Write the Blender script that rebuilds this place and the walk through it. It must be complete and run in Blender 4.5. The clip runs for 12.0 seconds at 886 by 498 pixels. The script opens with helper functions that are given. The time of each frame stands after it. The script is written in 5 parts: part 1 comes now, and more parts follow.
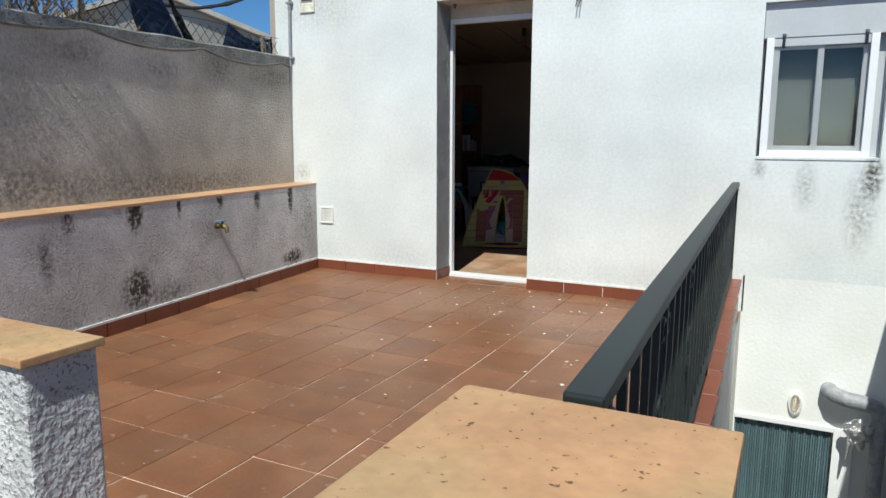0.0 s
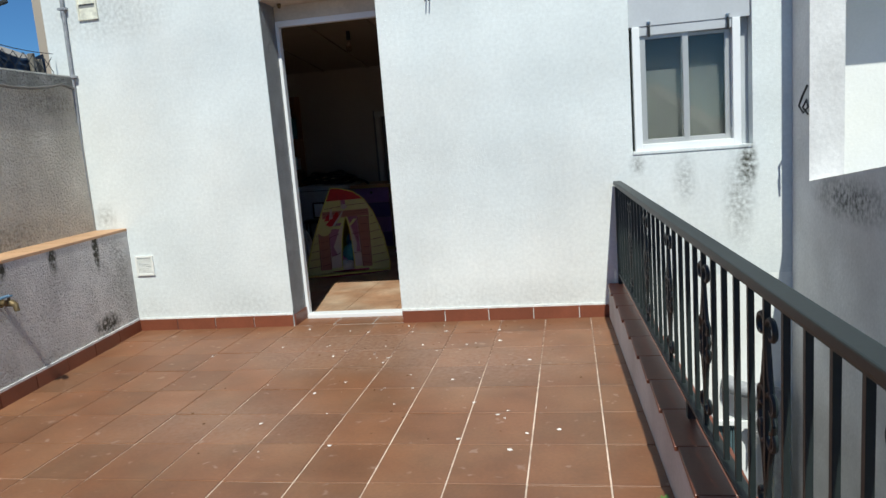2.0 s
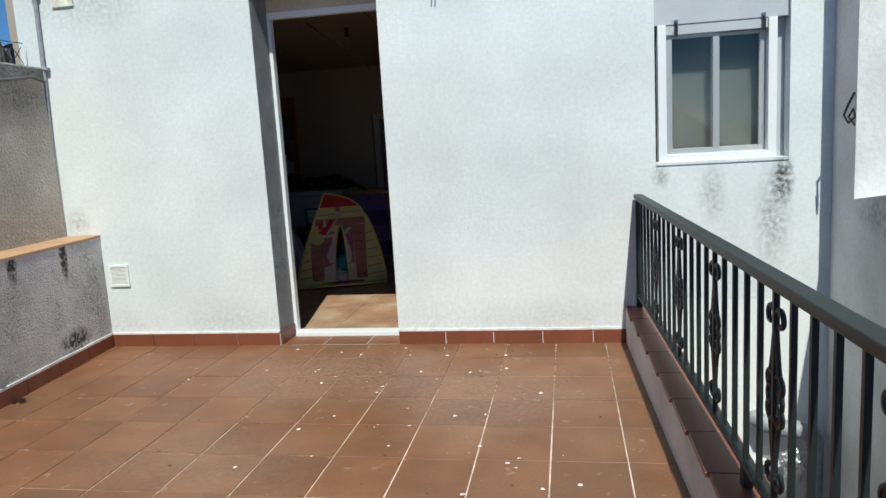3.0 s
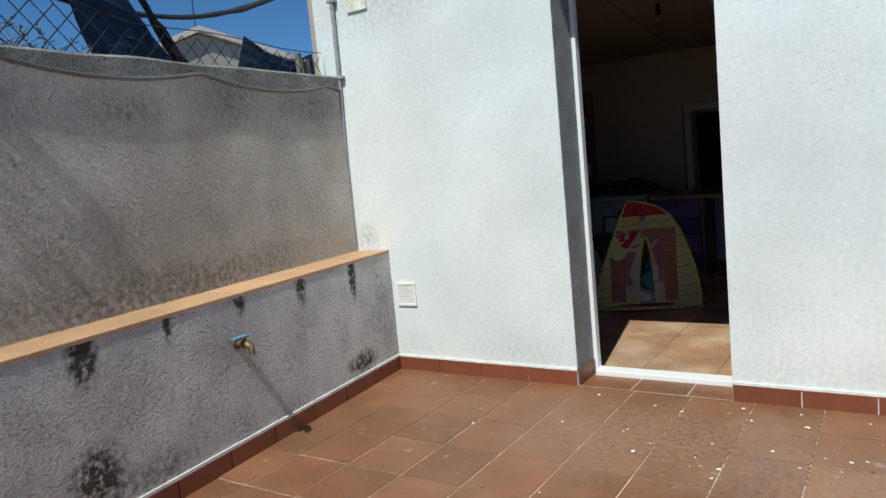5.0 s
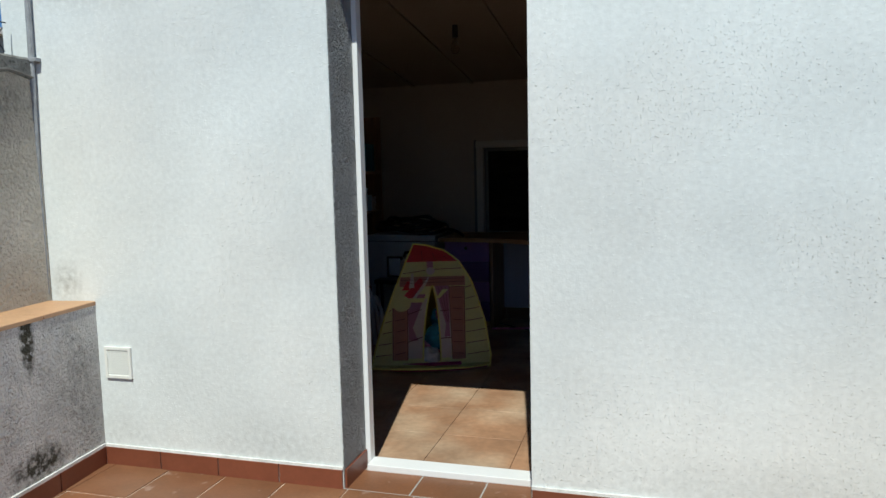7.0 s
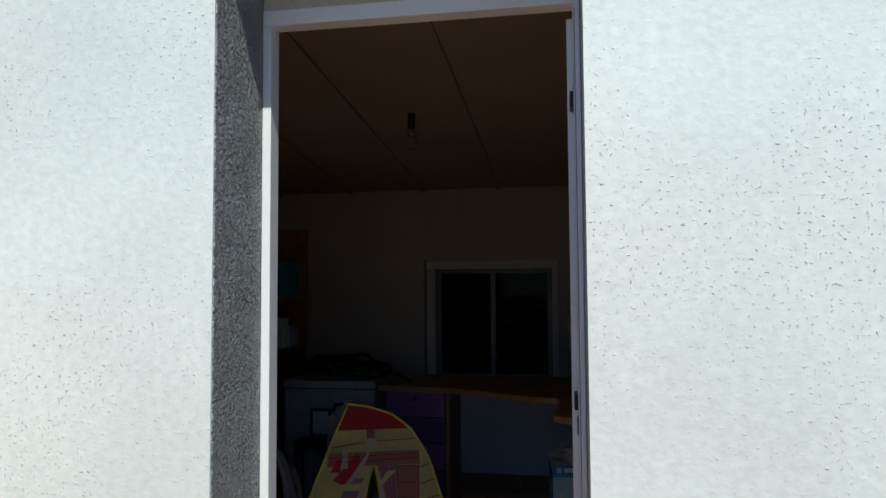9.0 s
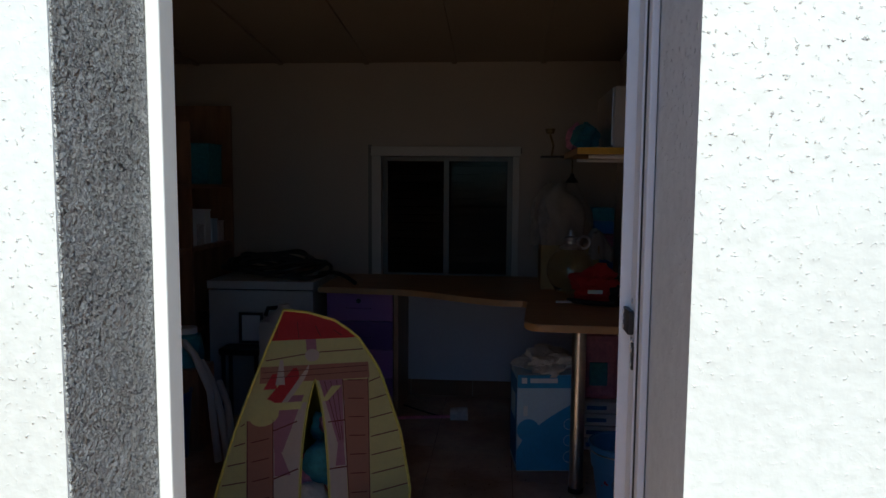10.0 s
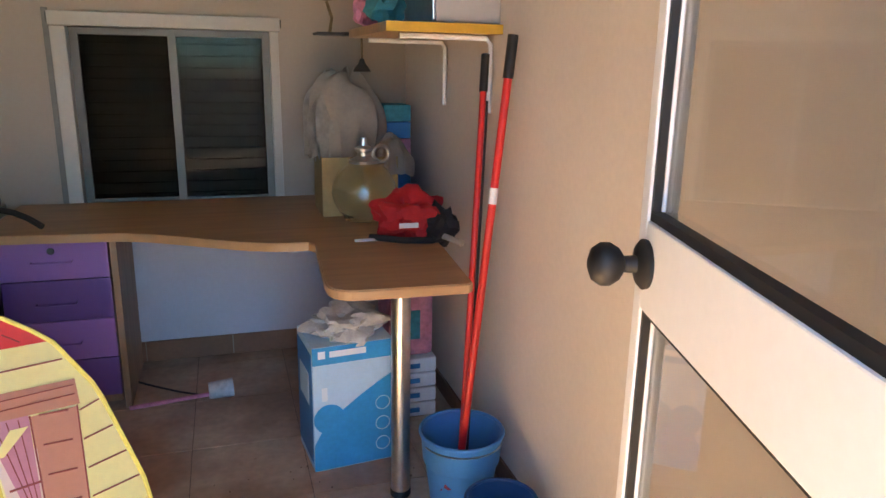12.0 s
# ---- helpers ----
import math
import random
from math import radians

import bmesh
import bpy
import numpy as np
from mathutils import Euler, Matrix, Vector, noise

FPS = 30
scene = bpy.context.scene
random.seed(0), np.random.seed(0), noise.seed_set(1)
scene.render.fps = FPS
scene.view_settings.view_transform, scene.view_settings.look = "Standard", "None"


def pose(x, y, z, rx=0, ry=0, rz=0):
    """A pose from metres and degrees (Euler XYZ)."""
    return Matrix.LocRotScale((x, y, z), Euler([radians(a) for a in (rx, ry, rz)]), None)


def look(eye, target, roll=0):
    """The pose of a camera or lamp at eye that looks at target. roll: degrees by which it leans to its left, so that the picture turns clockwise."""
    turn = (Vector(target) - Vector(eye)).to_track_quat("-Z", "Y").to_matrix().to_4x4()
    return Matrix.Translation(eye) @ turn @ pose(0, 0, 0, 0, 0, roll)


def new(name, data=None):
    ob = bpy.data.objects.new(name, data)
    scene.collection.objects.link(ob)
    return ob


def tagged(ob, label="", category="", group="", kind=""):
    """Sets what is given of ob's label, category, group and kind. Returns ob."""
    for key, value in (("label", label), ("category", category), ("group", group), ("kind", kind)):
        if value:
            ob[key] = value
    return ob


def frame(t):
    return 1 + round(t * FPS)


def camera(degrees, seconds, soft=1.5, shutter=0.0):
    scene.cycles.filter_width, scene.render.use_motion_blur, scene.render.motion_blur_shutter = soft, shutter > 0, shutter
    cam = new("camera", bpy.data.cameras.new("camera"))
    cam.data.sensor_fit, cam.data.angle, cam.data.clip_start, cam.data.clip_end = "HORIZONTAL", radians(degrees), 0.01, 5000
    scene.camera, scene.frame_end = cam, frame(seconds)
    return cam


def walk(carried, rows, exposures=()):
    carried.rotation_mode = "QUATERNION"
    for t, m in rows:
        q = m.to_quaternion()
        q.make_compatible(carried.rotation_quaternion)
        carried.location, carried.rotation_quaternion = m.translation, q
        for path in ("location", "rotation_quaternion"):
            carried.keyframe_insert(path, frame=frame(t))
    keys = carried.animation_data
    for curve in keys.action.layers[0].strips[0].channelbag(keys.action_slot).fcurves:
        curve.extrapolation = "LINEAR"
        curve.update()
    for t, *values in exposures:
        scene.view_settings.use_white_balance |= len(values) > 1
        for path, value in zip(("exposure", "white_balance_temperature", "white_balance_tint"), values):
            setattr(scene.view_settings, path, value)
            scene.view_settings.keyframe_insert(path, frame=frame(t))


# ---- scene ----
cam = camera(64.5, 12.0)
PATH = [
    (0, (2.602, -5.084, 1.163), (1.719, -3.317, 0.85), 0.2),
    (0.5, (2.479, -5.002, 1.154), (1.735, -3.168, 0.862), -1.9),
    (1, (2.318, -4.849, 1.187), (1.654, -2.983, 0.908), -3.9),
    (1.5, (2.147, -4.711, 1.182), (1.669, -2.795, 0.87), -3.9),
    (2, (1.963, -4.551, 1.222), (1.598, -2.609, 0.913), -4.5),
    (2.5, (1.896, -4.418, 1.252), (1.583, -2.471, 0.916), -4.5),
    (2.7, (1.879, -4.308, 1.242), (1.55, -2.36, 0.928), -4.0),
    (4.3, (1.65, -3.684, 1.208), (0.97, -1.82, 0.958), -4.9),
    (4.5, (1.578, -3.612, 1.197), (0.736, -1.816, 0.942), -5.7),
    (5, (1.486, -3.441, 1.252), (0.389, -1.785, 1.016), -5.5),
    (5.5, (1.481, -3.29, 1.24), (0.281, -1.703, 1.036), -4.8),
    (6, (1.425, -3.141, 1.23), (0.39, -1.45, 0.974), -2.6),
    (6.5, (1.273, -2.948, 1.262), (0.508, -1.118, 1.0), -1.1),
    (7, (1.206, -2.592, 1.291), (0.652, -0.681, 1.086), -1.3),
    (7.1, (1.191, -2.533, 1.302), (0.668, -0.61, 1.133), -1.3),
    (7.5, (1.082, -2.267, 1.39), (0.61, -0.324, 1.355), -0.4),
    (9.5, (0.659, -1.133, 1.413), (0.387, 0.845, 1.522), 0.0),
    (10, (0.562, -0.848, 1.361), (0.401, 1.137, 1.178), 0.4),
    (10.5, (0.518, -0.534, 1.322), (0.47, 1.421, 0.902), -0.2),
    (11, (0.496, -0.251, 1.314), (0.586, 1.678, 0.793), 0.5),
    (11.5, (0.433, -0.002, 1.348), (0.759, 1.875, 0.74), 1.1),
    (12, (0.414, 0.18, 1.398), (0.992, 2.027, 0.896), 1.0),
]
walk(cam, [(t, look(eye, target, roll)) for t, eye, target, roll in PATH],
     exposures=[(0, 0.44, 6350, 2), (2, 0.34, 6250, 1), (4.5, 0.30, 6250, 0), (7.5, 0.20, 6250, -1), (9.3, 0.40, 6300, -2), (10, 0.75, 6400, 0), (10.5, 1.5, 6800, 1), (11, 3.4, 7300, 2), (11.5, 4.3, 7500, 1), (12, 4.6, 7500, 0)])

# ---- world, sun, exposure ----
SUN_TURN, SUN_UP = radians(10.6), math.atan(1.48)
world = bpy.data.worlds.new("sky")
scene.world = world
world.use_nodes = True
wt = world.node_tree
sky = wt.nodes.new("ShaderNodeTexSky")
sky.sky_type, sky.sun_disc = "NISHITA", False
sky.sun_elevation, sky.sun_rotation = SUN_UP, math.pi - SUN_TURN
sky.air_density, sky.dust_density, sky.ozone_density = 0.75, 0.1, 2.2
wt.nodes["Background"].inputs["Strength"].default_value = 0.07
wco = wt.nodes.new("ShaderNodeTexCoord")
wno = wt.nodes.new("ShaderNodeTexNoise")
wno.inputs["Scale"].default_value, wno.inputs["Detail"].default_value = 2.6, 7
wra = wt.nodes.new("ShaderNodeValToRGB")
wra.color_ramp.elements[0].position, wra.color_ramp.elements[1].position = 0.60, 0.80
wmi = wt.nodes.new("ShaderNodeMix")
wmi.data_type = "RGBA"
wmi.inputs[7].default_value = (7.5, 8.0, 8.6, 1)
wt.links.new(wco.outputs["Generated"], wno.inputs["Vector"])
wt.links.new(wno.outputs["Fac"], wra.inputs["Fac"])
wt.links.new(wra.outputs["Color"], wmi.inputs[0])
deep = wt.nodes.new("ShaderNodeMix")
deep.data_type, deep.blend_type = "RGBA", "MULTIPLY"
deep.inputs[0].default_value = 1.0
deep.inputs[7].default_value = (0.50, 0.78, 1.05, 1)
wt.links.new(sky.outputs["Color"], deep.inputs[6])
wt.links.new(deep.outputs[2], wmi.inputs[6])
wt.links.new(wmi.outputs[2], wt.nodes["Background"].inputs["Color"])
lamp = bpy.data.lights.new("sun", "SUN")
lamp.energy, lamp.angle, lamp.color = 3.9, radians(0.53), (1.0, 0.955, 0.88)
sun = new("sun", lamp)
sun.matrix_world = look((math.sin(SUN_TURN) * 8, -math.cos(SUN_TURN) * 8, 8 * math.tan(SUN_UP)), (0, 0, 0))


# ---- materials ----
def surf(name, base, rough=0.6, metal=0.0, var=0.18, scale=3.0, fine=60.0, bump=0.0, bscale=150.0, bdist=0.003,
         other=None, amount=0.5, rand=0.0, spots=(), spot=(0.03, 0.03, 0.025), speck=None, spec=0.5, pits=None):
    """A surface: base colour varied at two scales, an optional second colour in patches, relief, and stains with their own outline."""
    m = bpy.data.materials.new(name)
    m.use_nodes = True
    nt = m.node_tree
    N, L = nt.nodes.new, nt.links.new
    p = nt.nodes["Principled BSDF"]
    p.inputs["Roughness"].default_value, p.inputs["Metallic"].default_value = rough, metal
    p.inputs["Specular IOR Level"].default_value = spec
    geo = N("ShaderNodeNewGeometry")
    pos = geo.outputs["Position"]

    def noise_at(s, detail=5.0):
        n = N("ShaderNodeTexNoise")
        n.inputs["Scale"].default_value, n.inputs["Detail"].default_value = s, detail
        L(pos, n.inputs["Vector"])
        return n.outputs["Fac"]

    def ranged(v, a, b, lo, hi):
        r = N("ShaderNodeMapRange")
        for k, x in zip((1, 2, 3, 4), (a, b, lo, hi)):
            r.inputs[k].default_value = x
        L(v, r.inputs[0])
        return r.outputs[0]

    def mix(fac, a, b):
        x = N("ShaderNodeMix")
        x.data_type = "RGBA"
        for k, v in ((0, fac), (6, a), (7, b)):
            if isinstance(v, (tuple, float)):
                x.inputs[k].default_value = (*v, 1) if isinstance(v, tuple) else v
            else:
                L(v, x.inputs[k])
        return x.outputs[2]

    def times(a, b):
        x = N("ShaderNodeMath")
        x.operation = "MULTIPLY"
        L(a, x.inputs[0])
        if isinstance(b, float):
            x.inputs[1].default_value = b
        else:
            L(b, x.inputs[1])
        return x.outputs[0]

    colour = base
    if other:
        colour = mix(ranged(noise_at(scale * 0.6), 0.42, 0.66, 0.0, amount), base, other)
    shade = times(ranged(noise_at(scale), 0.3, 0.7, 1 - var, 1 + var), ranged(noise_at(fine, 3), 0.3, 0.7, 1 - var * 0.5, 1 + var * 0.5))
    if rand:
        info = N("ShaderNodeObjectInfo")
        shade = times(shade, ranged(info.outputs["Random"], 0, 1, 1 - rand, 1 + rand))
    v = N("ShaderNodeVectorMath")
    v.operation = "SCALE"
    if isinstance(colour, tuple):
        v.inputs[0].default_value = colour
    else:
        L(colour, v.inputs[0])
    L(shade, v.inputs["Scale"])
    colour = v.outputs[0]
    if speck:
        colour = mix(ranged(noise_at(speck[1], 2), speck[2], speck[2] + 0.06, 0.0, speck[3]), colour, speck[0])
    for (cx, cy, cz), (sx, sy, sz), power in spots:
        a = N("ShaderNodeVectorMath")
        a.operation = "SUBTRACT"
        L(pos, a.inputs[0])
        a.inputs[1].default_value = (cx, cy, cz)
        d = N("ShaderNodeVectorMath")
        d.operation = "DIVIDE"
        L(a.outputs[0], d.inputs[0])
        d.inputs[1].default_value = (sx, sy, sz)
        e = N("ShaderNodeVectorMath")
        e.operation = "LENGTH"
        L(d.outputs[0], e.inputs[0])
        f = times(ranged(e.outputs["Value"], 0.25, 1.0, power, 0.0), ranged(noise_at(38.0, 8), 0.30, 0.66, 0.0, 1.0))
        colour = mix(f, colour, spot)
    if isinstance(colour, tuple):
        p.inputs["Base Color"].default_value = (*colour, 1)
    else:
        L(colour, p.inputs["Base Color"])
    if bump:
        b = N("ShaderNodeBump")
        b.inputs["Strength"].default_value, b.inputs["Distance"].default_value = bump, bdist
        L(noise_at(bscale, 4), b.inputs["Height"])
        out = b.outputs["Normal"]
        if pits:
            # grains standing in patches, at a scale, threshold and depth
            c = N("ShaderNodeBump")
            c.inputs["Strength"].default_value, c.inputs["Distance"].default_value = 1.0, pits[2]
            grain = times(ranged(noise_at(pits[0], 5), pits[1], pits[1] + 0.12, 0.0, 1.0), ranged(noise_at(pits[3], 4), 0.40, 0.62, 0.08, 1.0))
            L(grain, c.inputs["Height"])
            L(out, c.inputs["Normal"])
            out = c.outputs["Normal"]
        L(out, p.inputs["Normal"])
    return m


def glass(name, colour, rough):
    m = bpy.data.materials.new(name)
    m.use_nodes = True
    p = m.node_tree.nodes["Principled BSDF"]
    p.inputs["Base Color"].default_value = (*colour, 1)
    p.inputs["Roughness"].default_value, p.inputs["Transmission Weight"].default_value, p.inputs["IOR"].default_value = rough, 1.0, 1.45
    return m


BASE_DIRT = tuple(((x, 0, 0.13), (w, 0.2, 0.2), 0.16) for x, w in ((-1.05, 0.3), (-0.35, 0.5), (1.1, 0.5), (1.8, 0.5)))
facade_paint = surf("facade_paint", (0.70, 0.735, 0.735), 0.85, var=0.10, scale=1.4, fine=45, speck=((0.42, 0.45, 0.46), 190, 0.71, 0.5), bump=0.3, bscale=60, bdist=0.004, pits=(120, 0.62, 0.003, 1.7),
                    other=(0.76, 0.76, 0.735), amount=0.7, spot=(0.05, 0.05, 0.035),
                    spots=BASE_DIRT + (((3.03, 0, 0.93), (0.07, 0.1, 0.17), 1.3), ((2.98, 0, 0.72), (0.12, 0.1, 0.35), 0.55), ((2.66, 0, 0.86), (0.09, 0.1, 0.2), 0.45),
                                       ((2.38, 0, 0.97), (0.06, 0.1, 0.08), 0.6), ((-1.1, 0, 2.25), (0.6, 0.1, 0.25), 0.3), ((-1.35, 0, 0.85), (0.12, 0.1, 0.12), 0.4),
                                       ((0.95, 0, 2.6), (1.2, 0.1, 0.4), 0.25), ((2.95, 0, -0.3), (0.4, 0.1, 0.2), 0.3)))
white_wash = surf("white_wash", (0.82, 0.83, 0.82), 0.8, var=0.05, scale=2, bump=0.3, bscale=40, bdist=0.006, other=(0.75, 0.74, 0.66), amount=0.4)
# Coarse plaster; its darker grey stands for the glancing sun on the reveal.
shaded_reveal_plaster = surf("shaded_reveal_plaster", (0.50, 0.515, 0.53), 0.9, var=0.12, scale=6, bump=1.0, bscale=80, bdist=0.06, pits=(130, 0.45, 0.03, 9.0))
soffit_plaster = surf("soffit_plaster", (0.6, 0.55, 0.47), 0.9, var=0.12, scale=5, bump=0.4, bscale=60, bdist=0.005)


def wall_x(y, at):
    """The x of the slanting boundary wall's face at y."""
    return at - 0.105 * y


STREAKS = tuple(((wall_x(y, -1.2), y, z), (0.2, w, h), s) for y, z, w, h, s in
                ((-0.42, 0.70, 0.045, 0.20, 2.6), (-0.88, 0.73, 0.05, 0.15, 2.0), (-1.32, 0.735, 0.045, 0.10, 1.9), (-1.735, 0.735, 0.03, 0.12, 2.2),
                 (-2.12, 0.70, 0.08, 0.15, 2.2), (-2.6, 0.72, 0.05, 0.12, 1.4), (-0.40, 0.16, 0.20, 0.09, 1.6), (-2.13, 0.24, 0.16, 0.17, 1.7), (-1.9, 0.15, 0.5, 0.1, 0.7),
                 (-0.15, 0.45, 0.16, 0.4, 0.45), (-2.75, 0.5, 0.06, 0.2, 0.9), (-3.2, 0.7, 0.08, 0.16, 1.6)))
low_plaster = surf("low_wall_plaster", (0.68, 0.655, 0.635), 0.9, var=0.14, scale=4, fine=30, bump=1.0, bscale=95, bdist=0.018, pits=(45, 0.5, 0.007, 5.0),
                   other=(0.48, 0.455, 0.44), amount=0.6, spots=STREAKS, spot=(0.05, 0.045, 0.03))
# Dark spots just under the coping, and mould low down near the ledge.
WALL_SPOTS = tuple(((wall_x(y, -1.44), y, z), (0.2, w, h), s) for y, z, w, h, s in
                 ((-0.3, 1.66, 0.5, 0.12, 0.5), (-0.95, 1.68, 0.25, 0.2, 0.55), (-1.6, 1.62, 0.3, 0.1, 0.5), (-2.3, 1.65, 0.4, 0.15, 0.5), (-1.5, 0.82, 2.0, 0.16, 0.7), (-3.0, 0.88, 1.2, 0.2, 0.8), (-1.9, 1.05, 0.4, 0.3, 0.3), (-2.7, 1.2, 0.5, 0.5, 0.35)))
high_plaster = surf("boundary_wall_plaster", (0.64, 0.59, 0.52), 0.92, var=0.14, scale=2.2, fine=35, bump=1.0, bscale=62, bdist=0.032, pits=(120, 0.55, 0.004, 4.0),
                    other=(0.40, 0.36, 0.30), amount=0.7, spots=WALL_SPOTS, spot=(0.06, 0.055, 0.045))
coping_plaster = surf("coping_plaster", (0.23, 0.23, 0.22), 0.92, var=0.25, scale=7, fine=50, bump=1.0, bscale=60, bdist=0.012, other=(0.13, 0.125, 0.11), amount=0.8, speck=((0.05, 0.05, 0.045), 60, 0.6, 0.7))
pillar_plaster = surf("pillar_plaster", (0.66, 0.67, 0.68), 0.9, var=0.12, scale=6, bump=1.0, bscale=55, bdist=0.016, other=(0.3, 0.31, 0.32), amount=0.55, speck=((0.12, 0.12, 0.13), 110, 0.58, 0.7))
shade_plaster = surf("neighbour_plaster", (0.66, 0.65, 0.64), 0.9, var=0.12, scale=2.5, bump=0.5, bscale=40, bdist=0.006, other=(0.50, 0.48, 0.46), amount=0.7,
                     spots=(((3.25, -0.9, 0.78), (0.2, 0.6, 0.14), 0.9), ((3.25, -2.0, 0.9), (0.2, 0.8, 0.16), 0.9)))
terracotta = surf("terracotta_tile", (0.19, 0.080, 0.037), 0.5, var=0.16, scale=4.5, fine=70, bump=0.12, bscale=90, bdist=0.002, other=(0.20, 0.10, 0.052), amount=0.8, rand=0.13,
                  speck=((0.45, 0.33, 0.27), 14, 0.66, 0.35), spot=(0.30, 0.20, 0.15),
                  spots=(((0.55, -0.55, 0), (0.75, 0.6, 1), 0.75), ((1.4, -0.9, 0), (0.7, 0.5, 1), 0.5), ((0.3, -1.7, 0), (0.8, 0.4, 1), 0.35)))
skirt_tile = surf("skirting_tile", (0.20, 0.062, 0.033), 0.4, var=0.1, scale=6, rand=0.1, bump=0.05)
cap_tile = surf("cap_tile", (0.47, 0.27, 0.14), 0.6, var=0.18, scale=5, fine=50, other=(0.46, 0.33, 0.17), amount=0.9, rand=0.08, bump=0.12, bscale=80, bdist=0.002,
                speck=((0.06, 0.035, 0.02), 105, 0.67, 0.85))
ledge_tile = surf("ledge_tile", (0.50, 0.30, 0.17), 0.6, var=0.12, scale=4, rand=0.1, bump=0.1)
grout = surf("pale_grout", (0.70, 0.57, 0.47), 0.9, var=0.25, scale=9, other=(0.30, 0.15, 0.09), amount=0.4, spot=(0.17, 0.085, 0.05),
             spots=(((1.3, -0.35, 0), (1.8, 1.1, 1), 1.6),))
white_grout = surf("white_grout", (0.72, 0.72, 0.70), 0.9, var=0.15, scale=12, bump=0.5, bscale=120)
cream_trim = surf("cream_lacquered_trim", (0.46, 0.43, 0.38), 0.5, var=0.05)
white_metal = surf("white_lacquered_aluminium", (0.82, 0.83, 0.84), 0.35, var=0.03, bump=0.03)
grey_metal = surf("grey_aluminium", (0.5, 0.5, 0.49), 0.4, metal=0.4, var=0.06)
sash_metal = surf("dull_brown_grey_aluminium", (0.15, 0.145, 0.13), 0.5, metal=0.3, var=0.06)
shutter_grey = surf("shutter_box_grey", (0.48, 0.5, 0.53), 0.5, var=0.06)
green_iron = surf("dark_green_painted_iron", (0.016, 0.023, 0.023), 0.5, var=0.15, bump=0.06, bscale=60)
black_iron = surf("black_iron", (0.018, 0.018, 0.018), 0.45, var=0.1)
black_rubber = surf("black_rubber", (0.012, 0.012, 0.012), 0.55, var=0.1)
cable_grey = surf("grey_cable", (0.16, 0.15, 0.14), 0.7, var=0.15)
pipe_grey = surf("lagged_grey_pipe", (0.3, 0.31, 0.33), 0.55, var=0.2, scale=20, bump=0.6, bscale=60, bdist=0.01)
foil = surf("crumpled_foil", (0.75, 0.75, 0.76), 0.3, metal=0.9, var=0.2, bump=1.0, bscale=80, bdist=0.01)
brass = surf("weathered_brass", (0.2, 0.15, 0.08), 0.6, metal=0.8, var=0.25, scale=60)
tap_blue = surf("blue_enamel", (0.13, 0.24, 0.36), 0.4)
vent_plastic = surf("vent_plastic", (0.78, 0.78, 0.74), 0.5, var=0.04)
vent_dark = surf("vent_shadow_gap", (0.25, 0.25, 0.24), 0.7)
old_vent = surf("aged_cream_vent", (0.68, 0.66, 0.55), 0.6, var=0.2, scale=20)
strip_teal = surf("teal_plastic_strip", (0.10, 0.16, 0.18), 0.35, var=0.15, rand=0.25)
net_black = surf("black_shade_net", (0.02, 0.025, 0.03), 0.9, var=0.2, scale=20)
net_blue = surf("blue_shade_net", (0.014, 0.042, 0.105), 0.9, var=0.2, scale=20)
wire = surf("dull_fence_wire", (0.022, 0.028, 0.04), 0.6, metal=0.3, var=0.15)
post_wood = surf("grey_weathered_post", (0.22, 0.2, 0.17), 0.85, var=0.25, scale=12, bump=0.4)
dry_plant = surf("dry_weeds", (0.25, 0.15, 0.06), 0.9, var=0.3, scale=30)
green_leaf = surf("weed_leaf", (0.08, 0.16, 0.03), 0.6, var=0.2)
far_plaster = surf("far_house_plaster", (0.36, 0.34, 0.31), 0.9, var=0.12, scale=1.2, bump=0.3, bscale=20)
far_roof = surf("far_house_roof", (0.55, 0.5, 0.45), 0.8, var=0.15, scale=3)
dust_ground = surf("dusty_ground", (0.3, 0.26, 0.21), 0.95, var=0.2, scale=0.6, bump=0.3, bscale=12, bdist=0.02)
concrete = surf("grey_concrete", (0.36, 0.35, 0.33), 0.9, var=0.15, scale=3, bump=0.4, bscale=40)
petal = surf("white_petal", (0.75, 0.70, 0.66), 0.8, var=0.15, scale=60)
dead_leaf = surf("brown_leaf_litter", (0.14, 0.07, 0.03), 0.9, var=0.3, scale=60)
pane_glass = glass("window_glass", (0.8, 0.83, 0.82), 0.04)
door_glass = glass("clear_door_glass", (0.95, 0.96, 0.94), 0.02)
globe_glass = glass("smoked_globe_glass", (0.84, 0.74, 0.64), 0.04)
blind = surf("grey_blind", (0.10, 0.105, 0.10), 0.8, var=0.06, scale=2)
dim_glass = glass("dim_mesh_backed_glass", (0.42, 0.40, 0.36), 0.03)
dim_glass.node_tree.nodes["Principled BSDF"].inputs["IOR"].default_value = 1.12
# Near-black brown that stands for the dark behind the room window.
dark_backing = surf("dark_window_backing", (0.07, 0.06, 0.045), 0.6, var=0.1)

# One wall paint in two tones that stand for its lit and dim sides.
lit_room_paint = surf("lit_beige_room_paint", (0.72, 0.645, 0.58), 0.75, var=0.05, scale=1.5, bump=0.12, bscale=60, bdist=0.003)
dim_room_paint = surf("dim_beige_room_paint", (0.385, 0.325, 0.265), 0.8, var=0.04, scale=1.5, bump=0.12, bscale=60, bdist=0.003)
lilac_paint = surf("bluish_white_paint", (0.52, 0.52, 0.57), 0.8, var=0.05, scale=2)
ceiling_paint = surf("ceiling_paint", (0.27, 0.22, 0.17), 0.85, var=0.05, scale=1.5)
